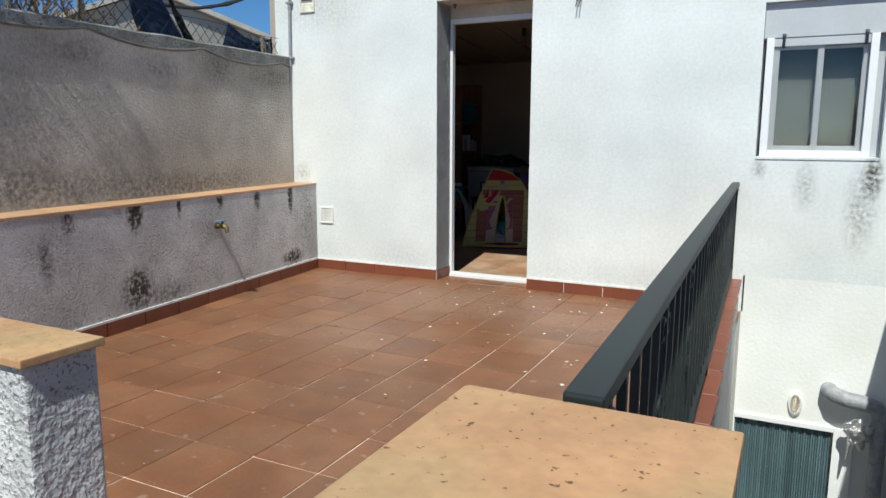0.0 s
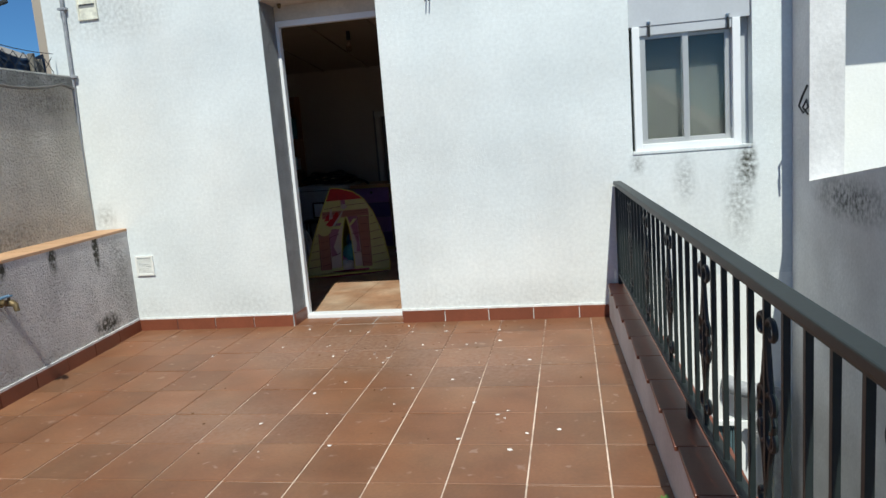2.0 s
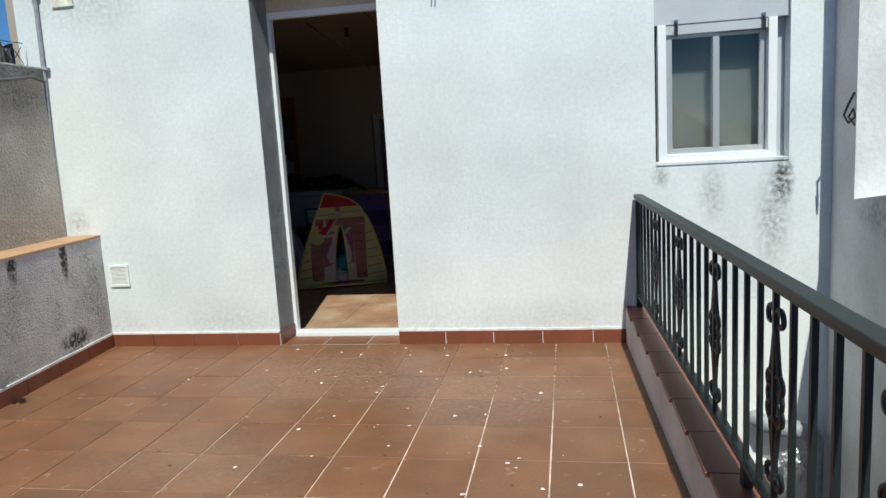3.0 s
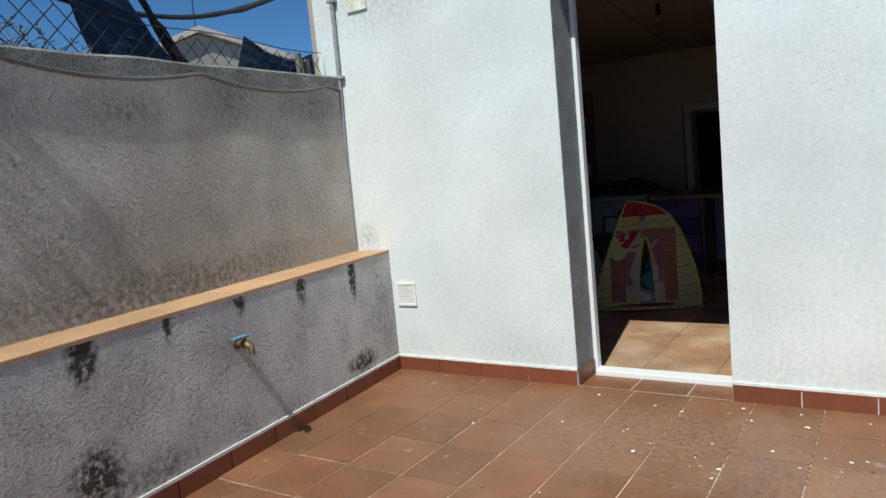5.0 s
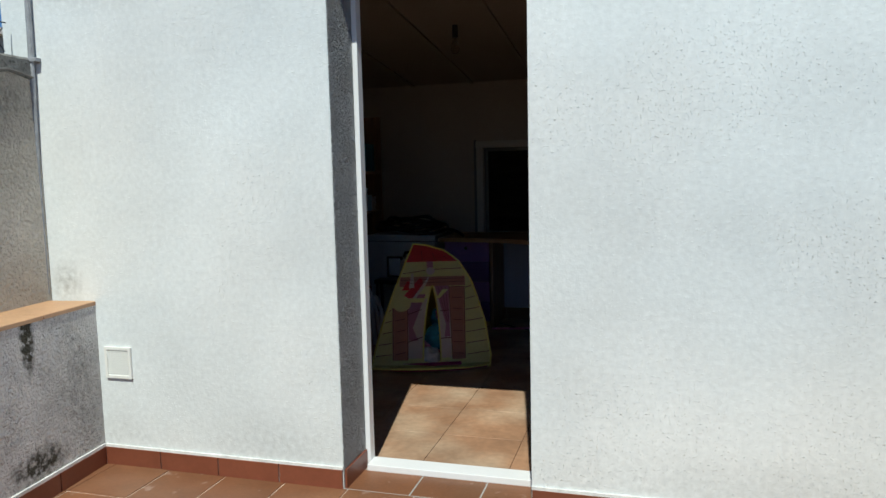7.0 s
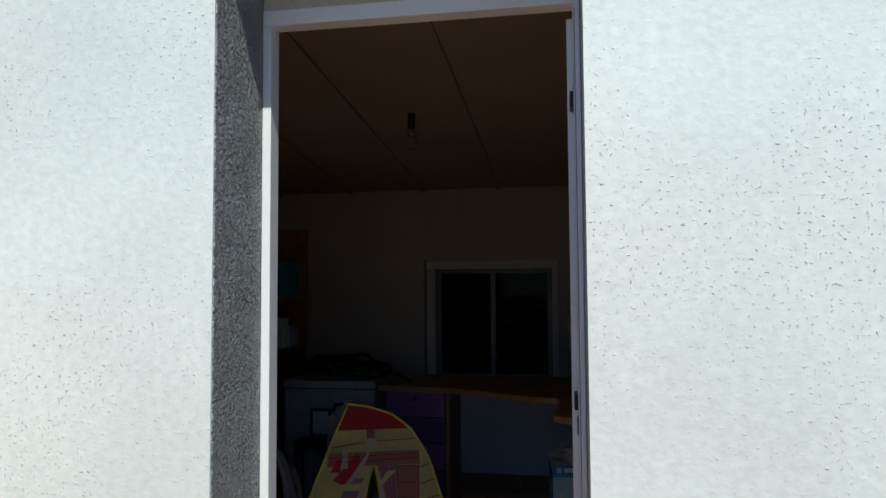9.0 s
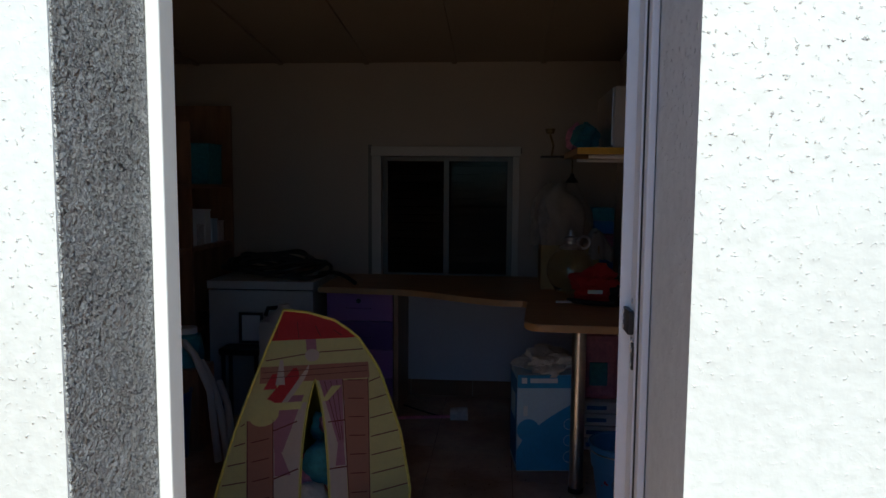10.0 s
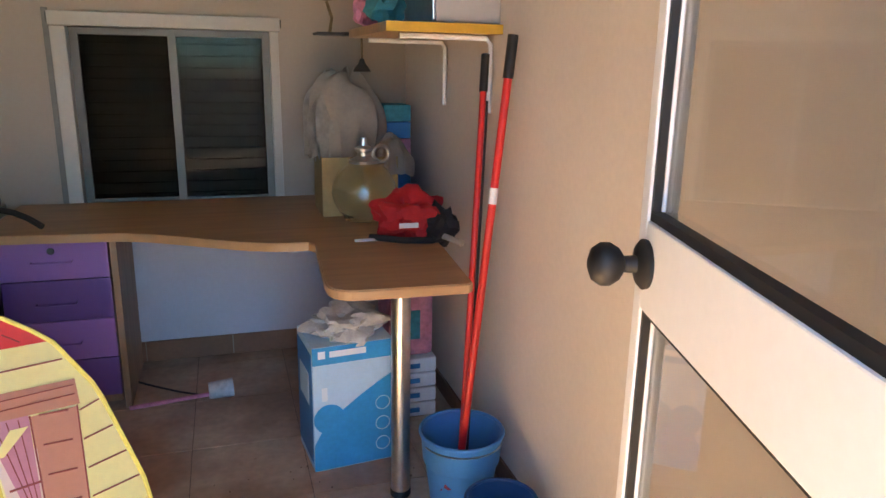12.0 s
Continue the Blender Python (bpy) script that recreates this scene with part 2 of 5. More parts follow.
floor_brown = surf("brown_floor_tile", (0.37, 0.21, 0.125), 0.42, var=0.22, scale=3.5, fine=30, other=(0.55, 0.42, 0.30), amount=0.85, rand=0.05, bump=0.05, bscale=60)
floor_joint = surf("dark_floor_joint", (0.16, 0.09, 0.055), 0.8)
room_skirt = surf("brown_skirting", (0.24, 0.12, 0.065), 0.5, var=0.12, rand=0.05)


def wood(name, colour, stretch=(1.2, 14, 14), var=0.25, rough=0.45):
    m = surf(name, colour, rough, var=0.06)
    nt = m.node_tree
    mp = nt.nodes.new("ShaderNodeMapping")
    mp.inputs["Scale"].default_value = stretch
    geo = nt.nodes.new("ShaderNodeNewGeometry")
    n = nt.nodes.new("ShaderNodeTexNoise")
    n.inputs["Scale"].default_value, n.inputs["Detail"].default_value = 3.0, 6
    nt.links.new(geo.outputs["Position"], mp.inputs["Vector"])
    nt.links.new(mp.outputs[0], n.inputs["Vector"])
    r = nt.nodes.new("ShaderNodeValToRGB")
    r.color_ramp.elements[0].position, r.color_ramp.elements[1].position = 0.3, 0.7
    r.color_ramp.elements[0].color = (*[c * (1 - var) for c in colour], 1)
    r.color_ramp.elements[1].color = (*[min(1, c * (1 + var)) for c in colour], 1)
    nt.links.new(n.outputs["Fac"], r.inputs["Fac"])
    nt.links.new(r.outputs["Color"], nt.nodes["Principled BSDF"].inputs["Base Color"])
    return m


beech = wood("beech_desk_laminate", (0.40, 0.235, 0.11), (1.0, 9, 9), 0.14)
shelf_wood = wood("brown_shelf_wood", (0.27, 0.13, 0.065), (10, 10, 1.5))
panel_wood = wood("desk_panel_wood", (0.30, 0.18, 0.10), (10, 10, 1.5))
lilac = surf("lilac_drawer", (0.30, 0.14, 0.38), 0.45, var=0.04)
purple = surf("purple_drawer", (0.13, 0.06, 0.22), 0.45, var=0.05)
chrome = surf("brushed_steel", (0.62, 0.61, 0.6), 0.28, metal=1.0, var=0.06, scale=30)
red_paint = surf("red_lacquer", (0.60, 0.025, 0.025), 0.35, var=0.06)
red_cloth = surf("red_cloth", (0.50, 0.015, 0.02), 0.8, var=0.12, scale=12, bump=0.3, bscale=60)
black_cloth = surf("black_cloth", (0.025, 0.022, 0.022), 0.85, var=0.2)
white_cloth = surf("off_white_cloth", (0.52, 0.46, 0.39), 0.9, var=0.1, scale=10, bump=0.4, bscale=25, bdist=0.01)
plastic_bag = surf("translucent_plastic_bag", (0.5, 0.47, 0.42), 0.3, var=0.2, scale=14, bump=0.6, bscale=30, bdist=0.01)
card_blue = surf("printed_blue_card", (0.03, 0.30, 0.58), 0.5, var=0.12, scale=5)
card_pale = surf("printed_pale_card", (0.50, 0.66, 0.76), 0.5, var=0.06, scale=5)
card_deep = surf("printed_deep_blue_card", (0.02, 0.17, 0.42), 0.5, var=0.1)
card_brown = surf("brown_cardboard", (0.42, 0.29, 0.13), 0.85, var=0.1, scale=8)
print_white = surf("white_print", (0.75, 0.78, 0.8), 0.5, var=0.04)
print_pink = surf("pink_print", (0.55, 0.22, 0.3), 0.5, var=0.2, scale=40)
bucket_blue = surf("mid_blue_plastic", (0.06, 0.24, 0.52), 0.38, var=0.06)
bucket_dark = surf("dark_blue_plastic", (0.012, 0.07, 0.22), 0.38, var=0.06)
mop_red = surf("red_mop_yarn", (0.45, 0.03, 0.06), 0.95, var=0.2, scale=60)
grey_shell = surf("grey_metal_cabinet", (0.42, 0.42, 0.43), 0.4, var=0.05)
jug_white = surf("milky_plastic", (0.62, 0.58, 0.54), 0.45, var=0.05)
appliance = surf("grey_white_enamel", (0.45, 0.47, 0.47), 0.4, var=0.06)
yellow_edge = surf("yellow_edge_strip", (0.55, 0.33, 0.04), 0.5, var=0.08)
tent_yellow = surf("pale_yellow_nylon", (0.88, 0.85, 0.44), 0.65, var=0.05, scale=6, bump=0.25, bscale=14, bdist=0.006)
tent_side = surf("olive_yellow_nylon", (0.45, 0.42, 0.10), 0.7, var=0.08)
tent_trim = surf("yellow_piping", (0.72, 0.64, 0.16), 0.6)
tent_red = surf("red_nylon", (0.70, 0.055, 0.07), 0.65, var=0.08)
tent_brown = surf("salmon_brown_print", (0.60, 0.31, 0.23), 0.7, var=0.05)
tent_line = surf("dark_red_print_line", (0.25, 0.05, 0.05), 0.7)
tent_white = surf("white_print_on_nylon", (0.85, 0.75, 0.70), 0.7, var=0.04)
tent_pink = surf("mauve_pink_print", (0.60, 0.30, 0.42), 0.7, var=0.08)
tent_floor = surf("magenta_nylon", (0.45, 0.05, 0.16), 0.7, var=0.1)
teal_toy = surf("teal_plush", (0.05, 0.25, 0.30), 0.9, var=0.2, scale=40)
pink_toy = surf("pink_plush", (0.62, 0.25, 0.38), 0.9, var=0.2, scale=40)
grey_toy = surf("grey_white_plush", (0.55, 0.52, 0.52), 0.9, var=0.15, scale=40)


# ---- building helpers ----
def part(name, bm, material, parent=None, label="", smooth=False):
    """One mesh object from a bmesh in world metres, under a thing or a part."""
    base = Vector((0, 0, 0))
    up = parent
    while up is not None:
        base += up.location
        up = up.parent
    bm.transform(Matrix.Translation(-base))
    me = bpy.data.meshes.new(name)
    bm.normal_update()
    bm.to_mesh(me)
    bm.free()
    me.materials.append(material)
    if smooth:
        me.polygons.foreach_set("use_smooth", [True] * len(me.polygons))
        me.set_sharp_from_angle(angle=radians(40))
    ob = new(name, me)
    if parent is not None:
        ob.parent = parent
    if label:
        tagged(ob, label)
    return ob


def thing(name, at, label, category, group="", kind=""):
    ob = new(name)
    ob.empty_display_size = 0.1
    ob.location = at
    return tagged(ob, label, category, group, kind)


def box(x0, x1, y0, y1, z0, z1, bevel=0.0, bm=None):
    bm = bm or bmesh.new()
    made = bmesh.ops.create_cube(bm, size=1.0)["verts"]
    for v in made:
        v.co = Vector(((x0 + x1) / 2 + v.co.x * (x1 - x0), (y0 + y1) / 2 + v.co.y * (y1 - y0), (z0 + z1) / 2 + v.co.z * (z1 - z0)))
    if bevel:
        edges = {e for v in made for e in v.link_edges}
        bmesh.ops.bevel(bm, geom=list(edges), offset=bevel, segments=2, affect="EDGES", profile=0.6)
    return bm


def tube(points, r, seg=8, bm=None, close=False):
    """A round bar along points; r may be a list."""
    bm = bm or bmesh.new()
    pts = [Vector(p) for p in points]
    n = len(pts)
    rings = []
    side = None
    for i, p in enumerate(pts):
        a = pts[(i - 1) % n] if close or i else p
        b = pts[(i + 1) % n] if close or i < n - 1 else p
        d = (b - a).normalized()
        if side is None:
            side = d.orthogonal().normalized()
        side = (side - d * side.dot(d)).normalized()
        up = d.cross(side)
        rr = r[i] if isinstance(r, (list, tuple)) else r
        rings.append([bm.verts.new(p + (side * math.cos(k * math.tau / seg) + up * math.sin(k * math.tau / seg)) * rr) for k in range(seg)])
    for i in range(n if close else n - 1):
        a, b = rings[i], rings[(i + 1) % n]
        for k in range(seg):
            bm.faces.new((a[k], a[(k + 1) % seg], b[(k + 1) % seg], b[k]))
    if not close:
        bm.faces.new(rings[0][::-1])
        bm.faces.new(rings[-1])
    bmesh.ops.recalc_face_normals(bm, faces=bm.faces)
    return bm


def lathe(at, profile, seg=28, bm=None):
    """A turned shape from (radius, height) pairs."""
    bm = bm or bmesh.new()
    rings = []
    for r, z in profile:
        if r < 1e-5:
            rings.append([bm.verts.new((at[0], at[1], at[2] + z))])
        else:
            rings.append([bm.verts.new((at[0] + r * math.cos(k * math.tau / seg), at[1] + r * math.sin(k * math.tau / seg), at[2] + z)) for k in range(seg)])
    for a, b in zip(rings, rings[1:]):
        for k in range(seg):
            q = [a[k % len(a)], a[(k + 1) % len(a)], b[(k + 1) % len(b)], b[k % len(b)]]
            q = list(dict.fromkeys(q))
            if len(q) > 2:
                bm.faces.new(q)
    bmesh.ops.recalc_face_normals(bm, faces=bm.faces)
    return bm


def slab(outline, z0, z1, bm=None):
    """An upright prism over an outline of (x, y)."""
    bm = bm or bmesh.new()
    lo = [bm.verts.new((x, y, z0)) for x, y in outline]
    hi = [bm.verts.new((x, y, z1)) for x, y in outline]
    bm.faces.new(lo[::-1])
    bm.faces.new(hi)
    n = len(lo)
    for i in range(n):
        bm.faces.new((lo[i], lo[(i + 1) % n], hi[(i + 1) % n], hi[i]))
    bmesh.ops.recalc_face_normals(bm, faces=bm.faces)
    return bm


def pierced(xs, zs, y0, y1, holes):
    """A wall along x between y0 and y1, in cells, without those that lie in a hole (x0, x1, z0, z1)."""
    bm = bmesh.new()
    for a, b in zip(xs, xs[1:]):
        for c, d in zip(zs, zs[1:]):
            mx, mz = (a + b) / 2, (c + d) / 2
            if not any(h[0] < mx < h[1] and h[2] < mz < h[3] for h in holes):
                box(a, b, y0, y1, c, d, bm=bm)
    bmesh.ops.remove_doubles(bm, verts=bm.verts, dist=1e-4)
    bm.verts.index_update()
    inner = {}
    for f in bm.faces:
        inner.setdefault(tuple(sorted(v.index for v in f.verts)), []).append(f)
    bmesh.ops.delete(bm, geom=[f for fs in inner.values() if len(fs) > 1 for f in fs], context="FACES_ONLY")
    return bm


def blob(at, r, bm=None, rough=0.25, seed=0, sub=3, squash=(1, 1, 1)):
    """An uneven lump, for cloth and plush."""
    bm = bm or bmesh.new()
    made = bmesh.ops.create_icosphere(bm, subdivisions=sub, radius=1.0)["verts"]
    for v in made:
        k = 1 + rough * noise.noise(v.co * 1.8 + Vector((seed * 7.1, seed * 3.3, 0))) + rough * 0.4 * noise.noise(v.co * 5 + Vector((seed, 0, seed)))
        v.co = Vector(at) + Vector((v.co.x * squash[0], v.co.y * squash[1], v.co.z * squash[2])) * r * k
    return bm


def structure(name, bm, material, label, smooth=False):
    ob = part(name, bm, material, None, label, smooth)
    ob["kind"] = "structure"
    return ob


# ---- ground and structure ----
bm = bmesh.new()
bmesh.ops.create_grid(bm, x_segments=2, y_segments=2, size=1500)
bm.transform(Matrix.Translation((0, 0, -2.75)))
structure("ground", bm, dust_ground, "dusty brown ground around the houses")

D0, D1, DZ = 0.0, 0.79, 2.217                    # doorway
W0, W1, WZ0, WZ1 = 2.355, 3.06, 1.03, 2.02       # window opening
C0, C1, CZ = 2.345, 2.95, -0.715                 # lower doorway
xs = [-1.6, D0, D1, C0, W0, C1, W1, 3.28]
facade = pierced(xs, [0.0, 0.25, WZ0, WZ1, DZ, 3.3], 0.0, 0.29, [(D0, D1, 0.0, DZ), (W0, W1, WZ0, WZ1), (C0 - 0.02, 3.3, 0.0, 0.25)])
structure("wall_house", facade, facade_paint, "rough white-plastered house wall with faint stains")
lower = pierced([C0 - 0.01, C0, C1, 3.28], [-2.75, CZ, 0.25], 0.0, 0.29, [(C0, C1, -2.75, CZ)])
structure("wall_house_lower", lower, white_wash, "bright freshly whitewashed lower house wall")
structure("wall_house_base", box(-1.6, C0 - 0.01, 0.0, 0.29, -2.75, 0.0), concrete, "grey concrete wall under the terrace")
structure("reveal_left", box(-0.02, 0.003, 0.004, 0.255, 0.085, DZ - 0.001), shaded_reveal_plaster, "coarse plaster reveal of the doorway, greyed for the glancing light")
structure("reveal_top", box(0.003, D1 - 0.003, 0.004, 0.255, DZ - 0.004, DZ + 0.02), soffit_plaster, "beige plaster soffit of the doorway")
structure("eaves", box(-1.7, 3.4, -0.12, 0.5, 3.3, 3.38), concrete, "thin concrete roof edge")

# terrace slab, kerb, boundary walls
Y_END = -4.75


def kerb_x(y, at):
    """The x of the slightly slanting terrace edge at y."""
    return at - 0.034 * y


structure("terrace_slab", box(-1.7, 2.3, Y_END, 0.0, -0.25, -0.0035), grout, "pale patchy grout bed of the terrace floor")
structure("terrace_wall", slab([(2.172, 0), (2.315, 0), (kerb_x(Y_END, 2.315), Y_END), (kerb_x(Y_END, 2.172), Y_END)], -2.75, 0.205), shade_plaster, "grey plaster kerb along the terrace edge")
structure("terrace_front", box(-1.7, 2.469, Y_END - 0.12, Y_END, -2.75, -0.01), concrete, "grey concrete front of the terrace")
structure("landing", box(0.6, 4.0, -7.5, Y_END - 0.12, -2.75, -0.17), concrete, "grey concrete landing before the terrace")
structure("landing_side", box(2.47, 3.28, Y_END - 0.12, -4.3, -2.75, -0.171), concrete, "grey concrete top of the side stair")
structure("landing_wall", box(-4.0, 5.0, -7.7, -7.5, -2.75, 1.2), shade_plaster, "grey plastered wall behind the landing")


def along(front, back, z0, z1, y0=0.0, y1=-7.5):
    return slab([(wall_x(y0, back), y0), (wall_x(y0, front), y0), (wall_x(y1, front), y1), (wall_x(y1, back), y1)], z0, z1)


structure("wall_low", along(-1.2, -1.44, -0.25, 0.745), low_plaster, "low plastered wall with damp black streaks")
high = along(-1.44, -1.62, -2.75, 1.84)
for v in high.verts:
    if v.co.z > 0:
        v.co.z += 0.012 * v.co.y
structure("wall_boundary", high, high_plaster, "tall weathered grey-brown boundary wall")


def cable_z(y):
    """Height at which the old cable sags along the boundary wall."""
    s = -y / 1.02 - 0.14
    k = s - math.floor(s)
    return 1.795 - 0.055 * (4 * k * (1 - k)) - 0.004 * y


bm = bmesh.new()
n = 150
for i in range(n + 1):
    y = -7.5 * i / n
    top = 1.86 + 0.008 * noise.noise(Vector((0, y * 3, 0))) + 0.012 * y
    low = min(cable_z(y) - 0.012, top - 0.03)
    f, b = wall_x(y, -1.44) + 0.008 + 0.002 * noise.noise(Vector((3, y * 6, 0))), wall_x(y, -1.63)
    ring = [bm.verts.new(c) for c in ((f, y, low), (f, y, top - 0.012), (f - 0.015, y, top), (b, y, top), (b, y, low))]
    if i:
        for k in range(5):
            bm.faces.new((last[k], last[(k + 1) % 5], ring[(k + 1) % 5], ring[k]))
    last = ring
bmesh.ops.recalc_face_normals(bm, faces=bm.faces)
structure("coping", bm, coping_plaster, "lichen-grey plaster coping with an uneven lower edge")

# the neighbour's walls over the sunken yard
structure("wall_neighbour_tall", box(3.28, 3.46, -0.31, 0.29, -2.75, 3.3), shade_plaster, "grey plastered end of a neighbouring wall")
bm = slab([(3.28, -7.5), (3.46, -7.5), (3.46, -0.31), (3.28, -0.31)], -2.75, 0.0)
for v in bm.verts:
    if v.co.z > -0.1:
        v.co.z = 0.83 + (-0.31 - v.co.y) * 0.137
structure("wall_neighbour_low", bm, shade_plaster, "stained grey yard wall with a sloping top")
structure("wall_neighbour_white", box(3.46, 7.5, 0.25, 0.45, -2.75, 3.4), white_wash, "bright white wall of the neighbouring house")
structure("eaves_neighbour", box(3.46, 7.5, -0.3, 0.25, 2.3, 2.42), concrete, "concrete eaves of the neighbouring house")

# room behind the doorway
RX0, RX1, RY1 = -1.75, 1.278, 3.6
RB0, RB1, RBZ0, RBZ1 = -0.235, 0.665, 0.745, 1.59
structure("room_slab", box(RX0 - 0.1, RX1 + 0.1, 0.29, RY1 + 0.2, -0.25, -0.005), floor_joint, "dark joints of the room floor")
structure("threshold_slab", box(D0, D1, 0.0, 0.29, -0.25, -0.006), grout, "grout bed under the threshold")
# The right wall's lighter tone stands for the stronger light on it.
structure("wall_room_right", box(RX1, RX1 + 0.15, 0.29, RY1 + 0.2, -0.25, 2.75), lit_room_paint, "smooth room wall, toned lighter for the light on it")
# The other walls' darker tone stands for the weaker light there.
structure("wall_room_left", box(RX0 - 0.15, RX0, 0.29, RY1 + 0.2, -0.25, 2.75), dim_room_paint, "smooth beige room wall, shadow put into its tone")
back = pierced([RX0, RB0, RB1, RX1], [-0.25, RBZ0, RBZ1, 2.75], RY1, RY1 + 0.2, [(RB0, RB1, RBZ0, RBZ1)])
structure("wall_room_back", back, dim_room_paint, "beige room wall with a window opening, toned dimmer for its shade")
structure("wall_paint_low", box(-0.05, RX1 - 0.002, RY1 - 0.004, RY1 - 0.0005, 0.10, 0.73), lilac_paint, "bluish white painted strip under the desk")
bm = slab([(RX0, 0.29), (RX1, 0.29), (RX1, RY1), (RX0, RY1)], 2.12, 2.2)
for v in bm.verts:
    v.co.z += (RY1 - v.co.y) * 0.1
for k in range(5):
    x = -1.4 + 0.55 * k
    b = box(x, x + 0.03, 0.3, RY1 - 0.01, 2.105, 2.125)
    for v in b.verts:
        v.co.z += (RY1 - v.co.y) * 0.1
    me = bpy.data.meshes.new("tmp")
    b.to_mesh(me)
    b.free()
    bm.from_mesh(me)
    bpy.data.meshes.remove(me)
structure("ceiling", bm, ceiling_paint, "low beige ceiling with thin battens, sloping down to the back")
structure("roof", box(-1.9, 3.46, 0.5, 4.0, 2.76, 2.85), concrete, "flat concrete roof")
structure("wall_room_head", box(RX0, RX1, 0.29, 0.31, 2.24, 2.75), dim_room_paint, "beige wall over the doorway, toned dimmer for its shade")

# ---- door frame and open leaf ----
door = tagged(thing("door_1", (0.4, 0.27, 0), "white aluminium door frame with its glazed leaf open inwards", "door"), kind="structure")
FZ = 2.112
part("jamb", box(0.004, 0.027, 0.235, 0.285, 0.0, FZ - 0.04, 0.003), white_metal, door)
part("jamb", box(0.772, D1 - 0.002, 0.243, 0.286, 0.0, FZ - 0.04, 0.003), white_metal, door)
part("head", box(0.004, D1 - 0.002, 0.235, 0.285, FZ - 0.04, FZ, 0.003), white_metal, door)
part("transom_fill", box(0.004, D1 - 0.002, 0.24, 0.285, FZ + 0.001, DZ - 0.005), soffit_plaster, door, "beige plaster over the frame")
part("sill", box(0.027, 0.772, 0.19, 0.285, 0.0, 0.03, 0.004), white_metal, door)
part("seal", box(0.7755, 0.7785, 0.236, 0.2425, 0.03, FZ - 0.05), black_rubber, door, "black rubber seal")
part("cover_strip", box(0.7765, D1 - 0.002, 0.212, 0.2355, 0.0, FZ, 0.003), white_metal, door)
HX, HY = 0.757, 0.30
TURN = 0.27


def leaf_bm(u0, u1, d0, d1, z0, z1, bevel=0.0):
    """A bar of the open leaf: u along it from the hinge, d across it."""
    b = box(d0, d1, u0, u1, z0, z1, bevel)
    b.transform(Matrix.Translation((HX, HY, 0)) @ Matrix.Rotation(-TURN, 4, "Z"))
    return b


LW, LZ, ST = 0.72, 2.06, 0.03
leaf = part("leaf", leaf_bm(0, 0.075, 0, 0.045, 0.035, LZ, 0.003), white_metal, door, "white stile of the open leaf")
part("stile", leaf_bm(LW - ST, LW, 0, 0.045, 0.035, LZ, 0.003), white_metal, leaf)
for z0, z1 in ((0.035, 0.13), (1.085, 1.207), (LZ - 0.08, LZ)):
    part("rail", leaf_bm(0.075, LW - ST, 0.0, 0.045, z0, z1, 0.003), white_metal, leaf)
for z0, z1 in ((0.13, 1.085), (1.207, LZ - 0.08)):
    pane = part("pane", leaf_bm(0.073, LW - ST + 0.002, 0.020, 0.025, z0 - 0.003, z1 + 0.003), door_glass, leaf, "clear glass pane")
    pane.visible_shadow = False
    u1 = LW - ST
    for a in ((0.075, 0.085, z0, z1), (u1 - 0.008, u1, z0, z1), (0.085, u1 - 0.008, z0, z0 + 0.012), (0.085, u1 - 0.008, z1 - 0.006, z1)):
        part("gasket", leaf_bm(a[0], a[1], 0.004, 0.0195, a[2], a[3]), black_rubber, leaf, "black rubber gasket")
    part("glazing_bead", leaf_bm(u1 - 0.014, u1 - 0.0085, 0.014, 0.0195, z0 + 0.013, z1 - 0.009, 0.002), white_metal, leaf)
part("edge_seal", leaf_bm(LW, LW + 0.006, 0.012, 0.03, 0.04, LZ), black_rubber, leaf)
knob = lathe((0, 0, 0), [(0, 0), (0.033, 0.0), (0.034, 0.006), (0.028, 0.012), (0.012, 0.016), (0.011, 0.034), (0.022, 0.042), (0.029, 0.055), (0.029, 0.068), (0.022, 0.08), (0.008, 0.086), (0, 0.087)], 24)
knob.transform(Matrix.Translation((HX, HY, 1.15)) @ Matrix.Rotation(-TURN, 4, "Z") @ Matrix.Translation((0, LW - 0.042, 0)) @ Matrix.Rotation(radians(-90), 4, "Y") @ Matrix.Diagonal((1.0, 1.0, 0.9, 1)))
part("knob", knob, black_rubber, leaf, "round black door knob", True)
for z in (0.35, 1.148, 1.85):
    hinge = part("hinge", box(0.763, 0.7715, 0.249, 0.306, z - 0.019, z + 0.019, 0.002), black_iron, door, "black hinge plate")
    for dy, dz, rr in ((0.294, -0.012, 0.0045), (0.294, 0.012, 0.0045), (0.295, 0.0, 0.003), (0.268, 0.032, 0.0045), (0.265, -0.029, 0.0045)):
        b = lathe((0, 0, 0), [(rr, 0), (rr * 0.9, 0.0015), (0, 0.0022)], 12)
        b.transform(Matrix.Translation((0.763 if abs(dz) < 0.02 else 0.772, dy, z + dz)) @ Matrix.Rotation(radians(-90), 4, "Y"))
        part("screw", b, chrome, hinge)
keeper = part("keeper", box(0.7685, 0.7715, 0.2435, 0.2535, 1.075, 1.117, 0.001), black_iron, door, "narrow black keeper plate")
for z in (1.085, 1.107):
    b = lathe((0, 0, 0), [(0.004, 0), (0.0035, 0.0012), (0, 0.0018)], 12)
    b.transform(Matrix.Translation((0.7685, 0.2485, z)) @ Matrix.Rotation(radians(-90), 4, "Y"))
    part("screw", b, chrome, keeper)

# ---- facade window ----
window = tagged(thing("window_1", ((W0 + W1) / 2, 0.05, WZ0), "white sliding window with a grey roller shutter box", "window"), kind="structure")
part("window_sill", box(W0 + 0.001, W1 - 0.001, -0.006, 0.29, WZ0, WZ0 + 0.02, 0.004), facade_paint, window, "white plaster sill")
